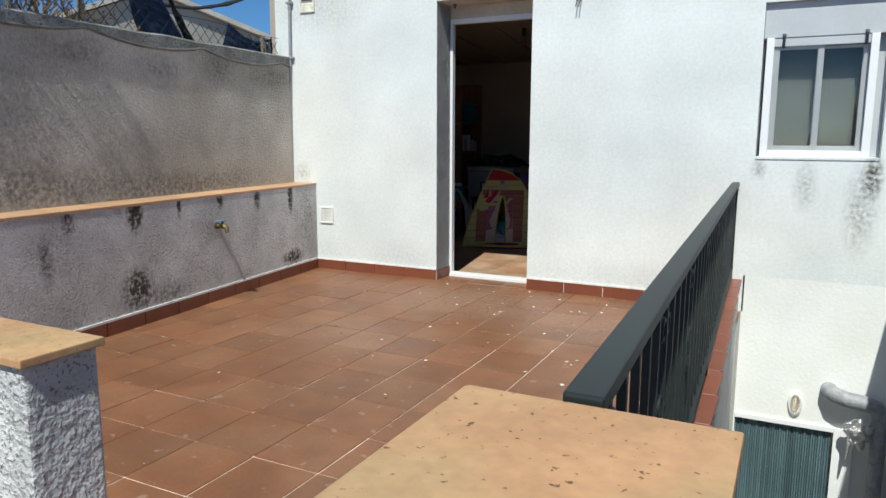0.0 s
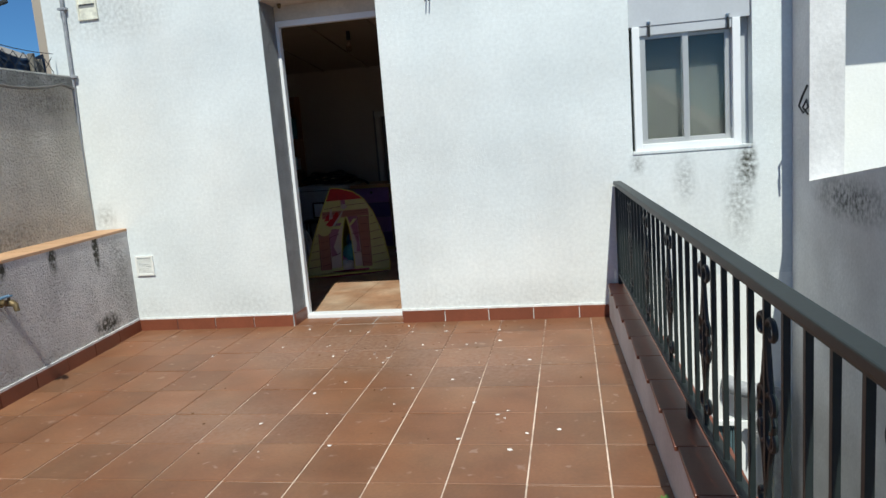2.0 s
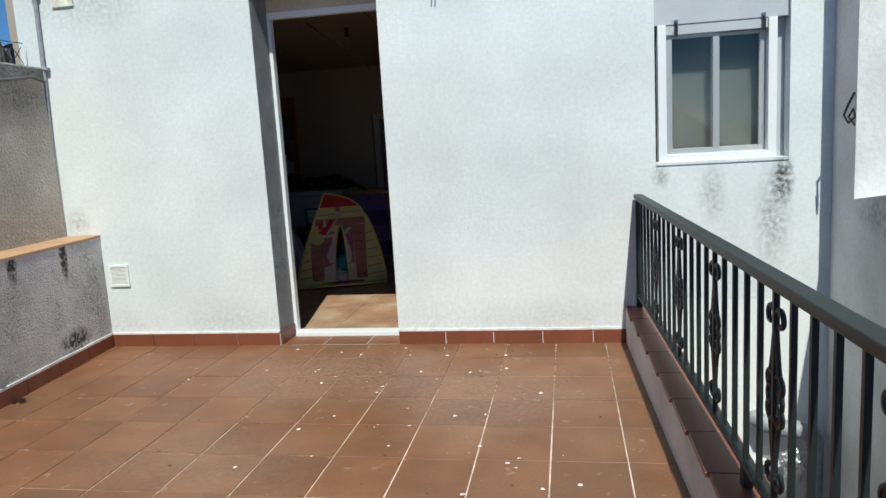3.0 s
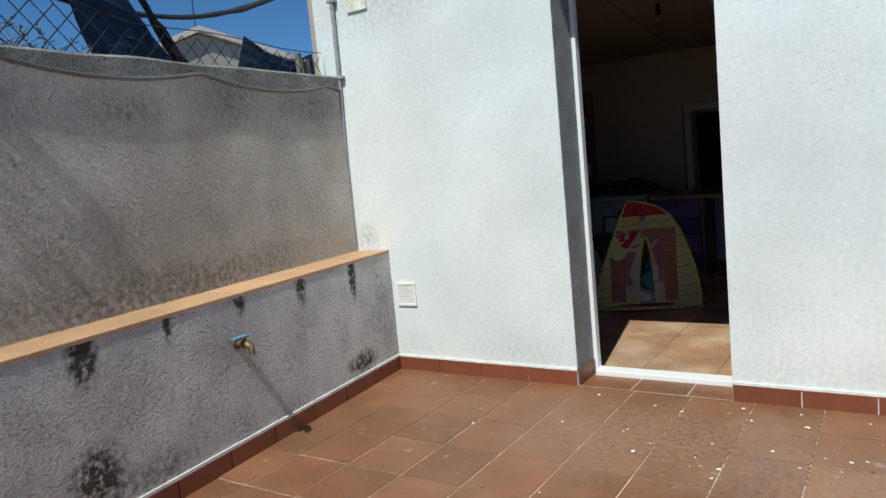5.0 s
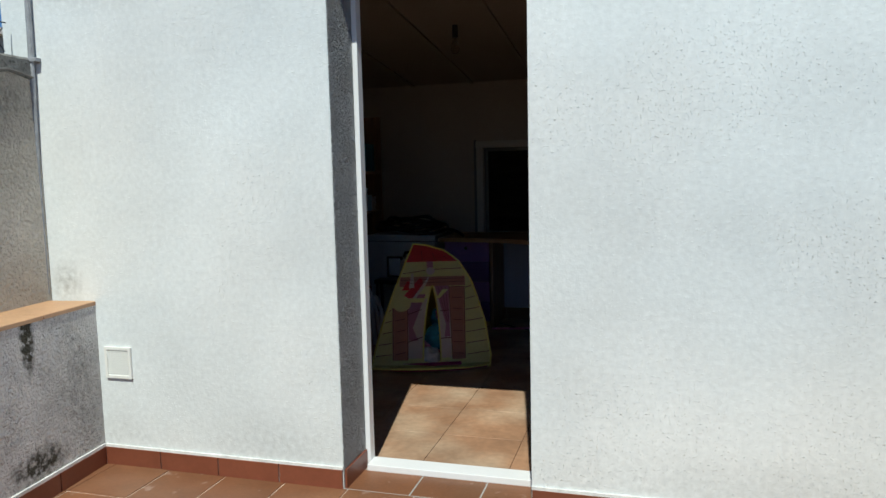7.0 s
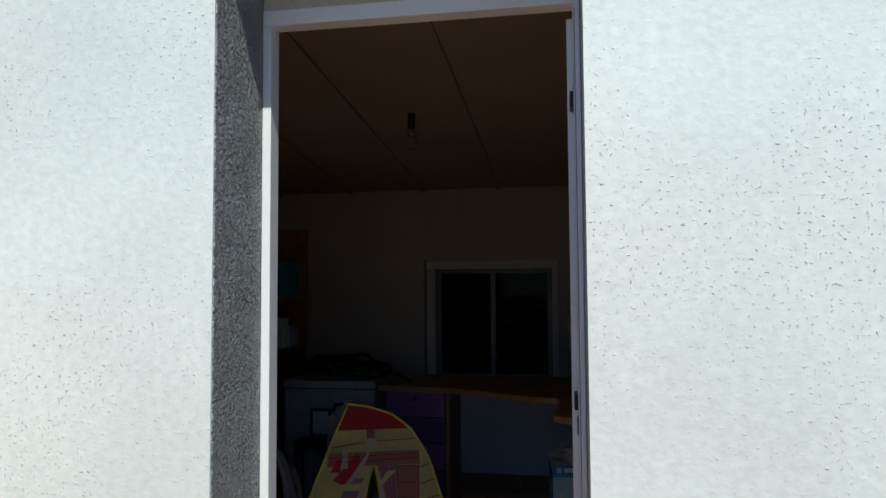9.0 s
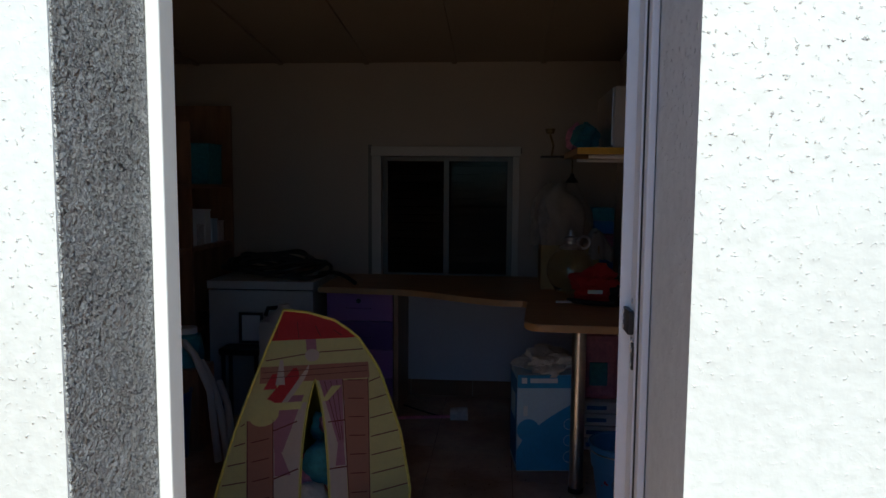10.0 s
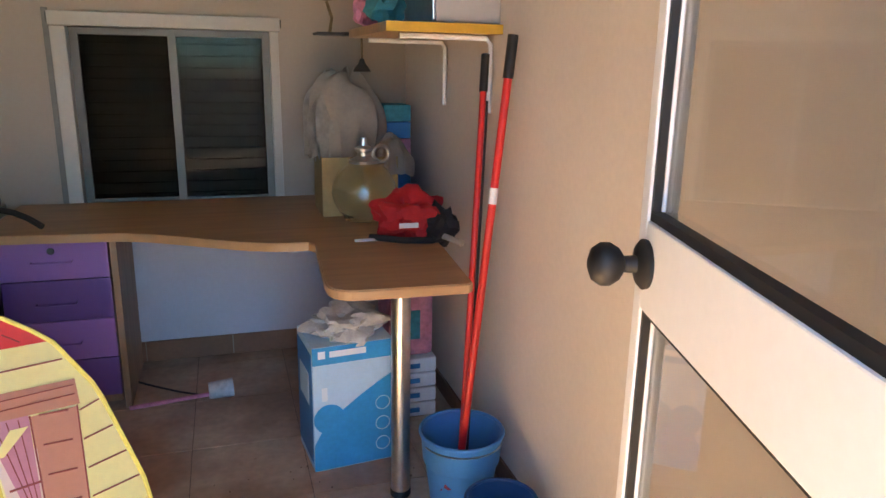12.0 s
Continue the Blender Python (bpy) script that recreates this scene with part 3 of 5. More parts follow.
part("shutter_box", box(W0 + 0.002, W1 - 0.002, 0.03, 0.25, 1.80, WZ1 - 0.002, 0.004), shutter_grey, window, "grey roller shutter box")
part("shutter_slat", box(W0 + 0.05, W1 - 0.1, 0.035, 0.055, 1.745, 1.80, 0.004), shutter_grey, window)
fr = part("window_frame", box(W0 + 0.02, W0 + 0.065, 0.02, 0.10, WZ0 + 0.02, 1.80, 0.003), white_metal, window)
part("frame_side", box(W1 - 0.105, W1 - 0.06, 0.02, 0.10, WZ0 + 0.02, 1.80, 0.003), white_metal, window)
part("frame_foot", box(W0 + 0.065, W1 - 0.105, 0.02, 0.10, WZ0 + 0.02, WZ0 + 0.06, 0.003), white_metal, window)
part("reveal_block", box(W1 - 0.06, W1 - 0.002, 0.10, 0.25, WZ0 + 0.02, 1.80), shutter_grey, window)
gx0, gx1, gz0, gz1 = W0 + 0.065, W1 - 0.105, WZ0 + 0.06, 1.745
mid = (gx0 + gx1) / 2
for a, b, y in ((gx0, mid + 0.02, 0.05), (mid - 0.02, gx1, 0.075)):
    sash = part("sash", box(a, a + 0.035, y, y + 0.022, gz0, gz1, 0.002), grey_metal, window, "pale grey sliding sash")
    part("sash_stile", box(b - 0.035, b, y, y + 0.022, gz0, gz1, 0.002), grey_metal, sash)
    part("sash_rail", box(a + 0.035, b - 0.035, y, y + 0.022, gz0, gz0 + 0.03, 0.002), grey_metal, sash)
    part("sash_rail", box(a + 0.035, b - 0.035, y, y + 0.022, gz1 - 0.02, gz1, 0.002), grey_metal, sash)
    g = part("pane", box(a + 0.033, b - 0.033, y + 0.009, y + 0.013, gz0 + 0.028, gz1 - 0.018), pane_glass, sash)
    g.visible_shadow = False
part("blind", box(W0 + 0.02, W1 - 0.02, 0.17, 0.18, WZ0 + 0.02, 1.80), blind, window, "grey blind behind the glass")
for x in (W0 + 0.12, W1 - 0.13):
    part("shutter_stop", tube([(x, 0.03, 1.80), (x, 0.012, 1.79), (x, 0.012, 1.735)], 0.008), black_iron, window, "small black shutter stop", True)
    part("shutter_screw", lathe((x, 0.026, 1.815), [(0.012, 0), (0.012, 0.01), (0, 0.012)], 10), chrome, window)
structure("house_inner_back", box(RX1 + 0.15, 3.46, 1.2, 1.3, -2.75, 2.75), concrete, "plain dark wall inside the house")

# ---- terrace things ----
def pillar(x0, x1, y0, y1, z, label):
    p = thing("gate_pillar", ((x0 + x1) / 2, (y0 + y1) / 2, -0.17), label, "pillar", "pillars at the terrace entrance")
    part("shaft", box(x0 + 0.012, x1 - 0.012, y0 + 0.012, y1 - 0.012, -0.17, z - 0.018, 0.006), pillar_plaster, p)
    part("cap", box(x0, x1, y0, y1, z - 0.018, z, 0.003), cap_tile, p, "ochre tile cap dotted with dirt")
    return p


pillar(2.265, 2.575, -4.66, -4.345, 0.87, "short rough-plastered pillar with an ochre tile cap")
pillar(0.93, 1.35, -4.32, -4.14, 0.755, "short speckled plaster pillar with an ochre tile cap")

RXC = 2.25
made_before = set(bpy.data.objects)
rail = thing("balustrade", (RXC, -2.2, 0.23), "dark green wrought iron balustrade along the terrace edge", "railing")
part("handrail", box(RXC - 0.024, RXC + 0.024, -4.34, -0.02, 0.855, 0.878, 0.004), green_iron, rail)
part("under_bar", box(RXC - 0.012, RXC + 0.012, -4.34, -0.02, 0.842, 0.854), green_iron, rail)
part("bottom_bar", box(RXC - 0.018, RXC + 0.018, -4.34, -0.02, 0.29, 0.302, 0.002), green_iron, rail)
part("end_post", box(RXC - 0.016, RXC + 0.016, -0.05, -0.018, 0.226, 0.842, 0.002), green_iron, rail)
part("end_post", box(RXC - 0.016, RXC + 0.016, -4.335, -4.303, 0.226, 0.842, 0.002), green_iron, rail)
part("foot", box(RXC - 0.014, RXC + 0.014, -2.2, -2.17, 0.226, 0.29), green_iron, rail)
bar_mesh = None
bars = 36
for i in range(1, bars):
    y = -0.035 - i * (4.285 / bars)
    if bar_mesh is None:
        first = part("baluster", box(RXC - 0.007, RXC + 0.007, y - 0.007, y + 0.007, 0.302, 0.842), green_iron, rail)
        bar_mesh, y_first = first.data, y
    else:
        ob = new("baluster", bar_mesh)
        ob.parent = rail
        ob.location = (0, y - y_first, 0)


def scroll(y, z, s, up):
    pts = []
    for k in range(16):
        a = k / 15 * math.pi * 1.7
        r = 0.034 * (1 - k / 22)
        pts.append((RXC, y + s * (0.034 - r * math.cos(a)), z + up * r * math.sin(a)))
    return pts


for c in range(1, 8):
    y = -0.035 - (5 * c - 0) * (4.285 / bars)
    for s in (-1, 1):
        for up, z in ((1, 0.77), (-1, 0.375)):
            pts = scroll(y, z, s, up)
            pts = [(RXC, y + s * 0.052, 0.572), (RXC, y + s * 0.02, z - up * 0.1)] + pts
            part("scroll", tube(pts, 0.0065, 6), green_iron, rail, smooth=True)
            part("scroll", tube(scroll(y, 0.572 + up * 0.035, s, up), 0.0065, 6), green_iron, rail, smooth=True)

for ob in set(bpy.data.objects) - made_before:
    if ob.type == "MESH" and ob.name.split(".")[0] != "baluster":
        for v in ob.data.vertices:
            v.co.x -= 0.036 * (v.co.y + rail.location.y)
    elif ob.type == "MESH":
        ob.location.x = -0.036 * (ob.location.y + y_first)

cable = thing("wall_cable", (wall_x(-2, -1.44), -2, 1.7), "old grey cable sagging along the boundary wall", "cable")
part("strand", tube([(wall_x(y, -1.44) + 0.009, y, cable_z(y)) for y in [-0.02 - 0.07 * k for k in range(100)]], 0.0065, 6), cable_grey, cable, smooth=True)

pipe = thing("wall_conduit", (-1.425, -0.02, 0.8), "thin grey conduit running up the house corner", "pipe")
part("run", tube([(-1.45, -0.018, 0.79), (-1.448, -0.018, 1.4), (-1.43, -0.018, 1.9), (-1.41, -0.018, 3.28)], 0.013, 8), pipe_grey, pipe, smooth=True)
for z in (1.84, 2.3, 2.75):
    part("clip", box(-1.455, -1.395, -0.034, -0.001, z, z + 0.018, 0.003), pipe_grey, pipe)

tx, ty, tz = wall_x(-1.37, -1.2), -1.37, 0.54
tap = thing("garden_tap", (tx, ty, tz), "weathered brass garden tap with a blue lever", "tap")
part("flange", tube([(tx, ty, tz), (tx + 0.012, ty, tz)], 0.024, 14), brass, tap, smooth=True)
part("body", tube([(tx, ty, tz), (tx + 0.045, ty, tz), (tx + 0.075, ty, tz), (tx + 0.095, ty, tz - 0.012), (tx + 0.1, ty, tz - 0.045)], [0.014, 0.018, 0.02, 0.016, 0.014], 12), brass, tap, smooth=True)
part("stem", tube([(tx + 0.06, ty, tz), (tx + 0.06, ty, tz + 0.035)], 0.008), brass, tap, smooth=True)
part("lever", box(tx + 0.045, tx + 0.077, ty - 0.07, ty + 0.014, tz + 0.033, tz + 0.044, 0.004), tap_blue, tap, "blue enamelled lever")


def vent(x0, x1, z0, z1, mat, label, slats):
    v = thing("wall_vent", ((x0 + x1) / 2, 0, z0), label, "vent")
    y0 = -0.012
    for a in ((x0, x0 + 0.014, z0, z1), (x1 - 0.014, x1, z0, z1), (x0 + 0.014, x1 - 0.014, z0, z0 + 0.014), (x0 + 0.014, x1 - 0.014, z1 - 0.014, z1)):
        part("frame", box(a[0], a[1], y0, -0.0005, a[2], a[3], 0.001), mat, v)
    part("backing", box(x0 + 0.014, x1 - 0.014, -0.003, -0.0005, z0 + 0.014, z1 - 0.014), vent_dark, v)
    h = (z1 - z0 - 0.028) / slats
    for k in range(slats):
        z = z0 + 0.014 + k * h
        b = box(x0 + 0.014, x1 - 0.014, -0.004, -0.0025, z, z + h * 0.72)
        for w in b.verts:
            if w.co.z < z + h * 0.5:
                w.co.y -= 0.006
        part("slat", b, mat, v)


vent(-1.16, -1.02, 0.412, 0.556, vent_plastic, "white plastic louvred vent low in the wall", 13)
vent(-1.32, -1.17, 2.22, 2.432, old_vent, "aged cream double vent high in the wall", 2)

hook = thing("wall_hook", (1.14, 0, 2.1), "small black wire hooks in the house wall", "hook")
for dx in (0.0, 0.022):
    part("wire", tube([(1.13 + dx, 0.0, 2.13), (1.13 + dx, -0.03, 2.13), (1.125 + dx, -0.045, 2.08)], 0.004, 6), black_iron, hook)
nest = thing("soffit_stub", (0.07, 0.12, 2.2), "small rusty stub in the doorway soffit", "stub")
part("stub", tube([(0.075, 0.17, 2.213), (0.078, 0.165, 2.185)], [0.016, 0.01], 8), brass, nest)

# sunken yard: strip curtain doorway, lamp, pipe
cd = tagged(thing("door_2", ((C0 + C1) / 2, 0.05, -2.75), "lower doorway with white frame and teal strip curtain", "door"), kind="structure")
part("lintel", box(C0, C1, -0.012, 0.1, CZ - 0.035, CZ - 0.001, 0.003), white_metal, cd)
part("post", box(C1 - 0.002, C1 + 0.115, -0.02, -0.0005, -2.75, CZ + 0.0, 0.003), white_metal, cd)
strip_mesh = None
for i in range(40):
    x = C0 + 0.008 + i * 0.0148
    if strip_mesh is None:
        o = part("strip", tube([(x, 0.03, CZ - 0.036), (x, 0.03, -2.7)], 0.0066, 6), strip_teal, cd, smooth=True)
        strip_mesh, x_first = o.data, x
    else:
        o = new("strip", strip_mesh)
        o.parent = cd
        o.location = (x - x_first, 0.006 * math.sin(i * 1.9), 0)
lampx = thing("bulkhead_lamp", (2.71, 0, -0.6), "small oval bulkhead lamp with a clear glass", "wall lamp")
b = lathe((0, 0, 0), [(0.05, 0), (0.052, 0.012), (0.045, 0.022), (0.036, 0.024), (0.034, 0.014), (0, 0.014)], 24)
b.transform(Matrix.Translation((2.71, 0, -0.59)) @ Matrix.Rotation(radians(90), 4, "X") @ Matrix.Diagonal((0.85, 1.75, 1, 1)))
part("housing", b, vent_plastic, lampx, "cream housing ring", True)
b = lathe((0, 0, 0), [(0.034, 0.012), (0.03, 0.03), (0.018, 0.042), (0, 0.046)], 20)
b.transform(Matrix.Translation((2.71, 0, -0.59)) @ Matrix.Rotation(radians(90), 4, "X") @ Matrix.Diagonal((0.8, 1.6, 1, 1)))
part("glass", b, globe_glass, lampx, "clear glass dome", True)
dp = thing("drain_pipe", (3.05, -0.1, -0.5), "lagged grey pipe elbow with crumpled foil", "pipe")
part("elbow", tube([(2.9, 0.0, -0.46), (2.9, -0.05, -0.46), (2.93, -0.085, -0.465), (3.0, -0.1, -0.48), (3.1, -0.1, -0.49), (3.17, -0.1, -0.51), (3.19, -0.1, -0.56)], 0.05, 12), pipe_grey, dp, smooth=True)
part("drop", tube([(3.19, -0.1, -0.55), (3.19, -0.1, -2.75)], 0.045, 12), pipe_grey, dp, smooth=True)
part("foil_wrap", blob((3.08, -0.13, -0.68), 0.07, rough=0.7, seed=4, squash=(1.0, 0.7, 1.2)), foil, dp, "crumpled foil wrap")
part("foil_strip", tube([(3.05, -0.14, -0.66), (3.03, -0.15, -0.75), (3.02, -0.15, -0.86)], [0.02, 0.014, 0.005], 6), foil, dp)
tangle = thing("cable_tangle", (3.27, -0.29, 1.24), "small tangle of black cable on the wall corner", "cable")
part("loop", tube([(3.276, -0.29, 1.36), (3.255, -0.27, 1.3), (3.25, -0.23, 1.25), (3.26, -0.27, 1.21), (3.27, -0.32, 1.24), (3.265, -0.31, 1.28), (3.255, -0.28, 1.24), (3.27, -0.32, 1.2)], 0.006, 6), black_iron, tangle, smooth=True)

# fence on the boundary wall
fence = thing("chain_link_fence", (wall_x(-2, -1.56), -2, 1.85), "sagging chain-link fence on the boundary wall", "fence")


def fence_top(y):
    return min(2.35, 2.03 + 0.2 * max(0.0, -y - 1.4) + 0.012 * math.sin(y * 5))


bm = bmesh.new()
cell = 0.05
for s in (1, -1):
    k = -16
    while k < 90:
        pts = []
        for j in range(0, 12):
            y = -cell * k - s * j * cell - (0 if s == 1 else 12 * cell)
            z = 1.84 + j * cell * 1.02
            if -6.5 < y < -0.02 and z < min(fence_top(y), 2.3 + 0.02 * noise.noise(Vector((y * 4, 0, 0)))):
                pts.append((wall_x(y, -1.55) + 0.01 * math.sin(j * math.pi), y, z))
        if len(pts) > 1:
            tube(pts, 0.003, 3, bm)
        k += 2
part("mesh", bm, wire, fence, "diamond wire mesh")
part("tie_wire", tube([(wall_x(y, -1.55), y, fence_top(y) - 0.01) for y in [-0.03 - 0.2 * k for k in range(30)]], 0.003, 4), wire, fence)
for y, h in ((-0.22, 2.0), (-0.15, 1.97), (-2.1, 2.5), (-4.4, 2.5)):
    part("post", tube([(wall_x(y, -1.57), y, 1.8), (wall_x(y, -1.57), y - 0.02, h)], 0.022, 8), post_wood, fence, "grey weathered post", True)


def cloth(corners, mat, nu=12, nv=8, sag=0.05, seed=0):
    a, b, c, d = [Vector(p) for p in corners]
    bm = bmesh.new()
    g = []
    for i in range(nu + 1):
        row = []
        for j in range(nv + 1):
            u, v = i / nu, j / nv
            p = a.lerp(b, u).lerp(d.lerp(c, u), v)
            p.x += 0.03 * noise.noise(Vector((u * 4, v * 4, seed)))
            p.z -= sag * 4 * u * (1 - u) * (1 - v) + 0.015 * noise.noise(Vector((u * 7, v * 5, seed + 3)))
            row.append(bm.verts.new(p))
        g.append(row)
    for i in range(nu):
        for j in range(nv):
            bm.faces.new((g[i][j], g[i + 1][j], g[i + 1][j + 1], g[i][j + 1]))
    bmesh.ops.solidify(bm, geom=bm.faces[:], thickness=0.003)
    return bm


def fx(y, d=0.0):
    return wall_x(y, -1.60) - d


n1 = thing("shade_net", (fx(-1.5), -1.5, 1.86), "torn dark shade net hanging on the fence", "net", "shade nets on the fence")
part("sheet", cloth([(fx(-1.85), -1.85, 2.45), (fx(-1.45), -1.45, 2.2), (fx(-1.18), -1.18, 1.86), (fx(-1.62), -1.62, 1.86)], net_blue, seed=1), net_blue, n1)
part("fold", cloth([(fx(-1.42, -0.02), -1.42, 2.25), (fx(-1.36, -0.02), -1.36, 2.2), (fx(-1.08, -0.02), -1.08, 1.85), (fx(-1.2, -0.02), -1.2, 1.85)], net_black, 4, 8, 0.0, 2), net_black, n1, "black folded edge")
n2 = thing("shade_net", (fx(-0.3), -0.3, 1.86), "sagging blue shade net tied near the house corner", "net", "shade nets on the fence")
part("sheet", cloth([(fx(-0.66), -0.66, 2.06), (fx(-0.06), -0.06, 2.02), (fx(-0.05), -0.05, 1.86), (fx(-0.75), -0.75, 1.86)], net_blue, 14, 6, 0.07, 5), net_blue, n2)
n3 = thing("shade_net", (fx(-1.2), -1.2, 2.4), "long black net rolled on a slack line above the fence", "net", "shade nets on the fence")
roll = []
for k in range(25):
    u = k / 24
    y = -2.75 + 2.45 * u
    roll.append((fx(y, 0.05), y, 2.085 + 0.17 * ((y + 1.45) / 0.95) ** 2 + 0.012 * noise.noise(Vector((u * 9, 0, 0)))))
part("roll", tube(roll, [0.012 + 0.014 * abs(noise.noise(Vector((k * 0.6, 2, 0)))) for k in range(25)], 8), net_black, n3, smooth=True)
part("line", tube([roll[-1], (fx(-0.15, 0.04), -0.15, 2.5), (fx(-0.02, 0.02), -0.02, 2.75)], 0.004, 5), black_iron, n3)
weeds = tagged(thing("dry_weeds", (wall_x(-2.6, -1.6), -2.6, 1.82), "dry brown weeds tangled in the fence", "weeds"), kind="stuff")
bm = bmesh.new()
for i in range(260):
    y = random.gauss(-2.6, 0.45)
    x = wall_x(y, -1.57) + random.uniform(-0.06, 0.04)
    z = 1.82
    pts = [(x, y, z)]
    h = random.uniform(0.06, 0.3) * math.exp(-((y + 2.6) / 0.7) ** 2)
    for k in range(3):
        x, y, z = x + random.uniform(-0.03, 0.03), y + random.uniform(-0.06, 0.06), z + h / 3
        pts.append((x, y, z))
    tube(pts, [0.003, 0.0025, 0.002, 0.001], 3, bm)
    a = Vector(pts[-1])
    for k in range(2):
        o = Vector((random.uniform(-1, 1), random.uniform(-1, 1), random.uniform(-0.3, 1))) * 0.018
        q = Vector((o.y, -o.x, 0.004))
        bm.faces.new([bm.verts.new(a), bm.verts.new(a + o + q * 0.4), bm.verts.new(a + o * 2), bm.verts.new(a + o - q * 0.4)])
for i in range(26):
    y = random.uniform(-3.6, -2.2)
    x, z = wall_x(y, -1.5), 1.84
    h, lean = random.uniform(0.1, 0.4), random.uniform(0.07, 0.13)
    pts = [(x + lean * k / 5, y + random.uniform(-0.03, 0.03) + 0.05 * k * random.uniform(-1, 1), z + h * (k / 5) ** 0.8) for k in range(6)]
    tube(pts, [0.006, 0.005, 0.005, 0.004, 0.003, 0.0015], 4, bm)
    for q in pts[2:]:
        for j in range(3):
            e = Vector(q) + Vector((random.uniform(-0.05, 0.08), random.uniform(-0.09, 0.09), random.uniform(0.0, 0.08)))
            tube([q, tuple(e)], [0.0025, 0.001], 3, bm)
part("stems", bm, dry_plant, weeds)

# far house behind the fence
house = thing("far_house", (-9.0, 5.4, -2.75), "grey gabled house behind the fence", "house")
bm = bmesh.new()
prof = [(-3.0, -2.75), (3.2, -2.75), (3.2, 2.9), (0.3, 3.70), (-3.0, 2.3)]
lo = [bm.verts.new((-8.0 + 0.35 * a, 3.97 + a * 0.94, z)) for a, z in prof]
hi = [bm.verts.new((-16.0 + 0.35 * a, 6.97 + a * 0.94, z)) for a, z in prof]
bm.faces.new(lo)
bm.faces.new(hi[::-1])
for i in range(5):
    bm.faces.new((lo[i], lo[(i + 1) % 5], hi[(i + 1) % 5], hi[i]))
bmesh.ops.recalc_face_normals(bm, faces=bm.faces)
part("wall", bm, far_plaster, house)
for i, j in ((2, 3), (3, 4)):
    bm = bmesh.new()
    a, b = [Vector((-7.9 + 0.35 * p, 3.93 + p * 0.94, z + 0.02)) for p, z in (prof[i], prof[j])]
    c, d = [Vector((-16.0 + 0.35 * p, 6.97 + p * 0.94, z + 0.02)) for p, z in (prof[j], prof[i])]
    vs = [bm.verts.new(p + o) for o in (Vector((0, 0, 0)), Vector((0, 0, 0.09))) for p in (a, b, c, d)]
    for f in ((0, 1, 2, 3), (4, 5, 6, 7), (0, 1, 5, 4), (1, 2, 6, 5), (2, 3, 7, 6), (3, 0, 4, 7)):
        bm.faces.new([vs[k] for k in f])
    bmesh.ops.recalc_face_normals(bm, faces=bm.faces)
    part("roof", bm, far_roof, house, "pale weathered roof slope")
mast = thing("aerial_mast", (-7.95, 4.27, 3.5), "thin aerial mast on the far house", "aerial")
part("pole", tube([(-7.95, 4.27, 3.5), (-7.95, 4.27, 5.6)], 0.009, 6), wire, mast)

# litter on the terrace
litter = tagged(thing("petal_litter", (1.0, -1.2, 0.0), "scattered white petals and brown leaf bits on the tiles", "litter"), kind="stuff")
for nm, mat, count, size in (("petals", petal, 75, 0.009), ("leaf_bits", dead_leaf, 90, 0.007)):
    bm = bmesh.new()
    for i in range(count):
        if random.random() < 0.7:
            x, y = random.gauss(1.0, 0.45), -abs(random.gauss(0.0, 1.0)) - 0.08
        else:
            x, y = random.uniform(-0.9, 2.1), random.uniform(-3.8, -0.05)
        if not wall_x(y, -1.2) + 0.05 < x < 2.12 or y < -4:
            continue
        r, t = size * random.uniform(0.4, 1.35), random.uniform(0, math.tau)
        ring = [bm.verts.new((x + r * random.uniform(0.6, 1.2) * math.cos(t + k * math.tau / 6), y + r * random.uniform(0.5, 1.0) * math.sin(t + k * math.tau / 6), 0.0015 + random.uniform(0, 0.004))) for k in range(6)]
        mid_v = bm.verts.new((x, y, 0.0015 + 0.5 * r))
        for k in range(6):
            bm.faces.new((ring[k], ring[(k + 1) % 6], mid_v))
    part(nm, bm, mat, litter)
weed = thing("small_weed", (2.22, -2.35, 0), "tiny green weed at the foot of the kerb", "weed")
bm = bmesh.new()
for k in range(9):
    a = k * 0.7
    o = Vector((math.cos(a), math.sin(a), 0.5)) * random.uniform(0.02, 0.035)
    q = Vector((-o.y, o.x, 0)) * 0.3
    c = Vector((2.22, -2.35, 0.0))
    bm.faces.new([bm.verts.new(c), bm.verts.new(c + o * 0.6 + q), bm.verts.new(c + o), bm.verts.new(c + o * 0.6 - q)])
part("leaves", bm, green_leaf, weed)

# ---- room things ----
bw = tagged(thing("window_2", ((RB0 + RB1) / 2, RY1, RBZ0), "aluminium sliding window with added dark slats behind", "window"), kind="structure")
SA, SB = -0.195, 0.638
part("trim_side", box(RB0 - 0.02, SA, RY1 - 0.018, RY1 + 0.05, RBZ0, RBZ1 - 0.052, 0.003), cream_trim, bw, "cream-white side trim")
part("trim_side", box(SB, RB1 + 0.012, RY1 - 0.018, RY1 + 0.05, RBZ0, RBZ1 - 0.052, 0.003), cream_trim, bw, "cream-white side trim")
part("trim_head", box(RB0 - 0.024, RB1 + 0.02, RY1 - 0.026, RY1 + 0.05, RBZ1 - 0.05, RBZ1 + 0.008, 0.003), cream_trim, bw, "cream-white head trim")
part("casing_edge", box(RB0 - 0.045, RB0 - 0.021, RY1 - 0.008, RY1 - 0.001, RBZ0, RBZ1 + 0.02, 0.002), sash_metal, bw)
for x in (RB0 - 0.029, RB1 + 0.021):
    part("end_cap", box(x, x + 0.005, RY1 - 0.022, RY1 - 0.004, RBZ1 - 0.035, RBZ1), black_iron, bw)
part("track", box(SA, SB, RY1 + 0.0, RY1 + 0.09, RBZ0, RBZ0 + 0.015), sash_metal, bw)
mx = (SA + SB) / 2
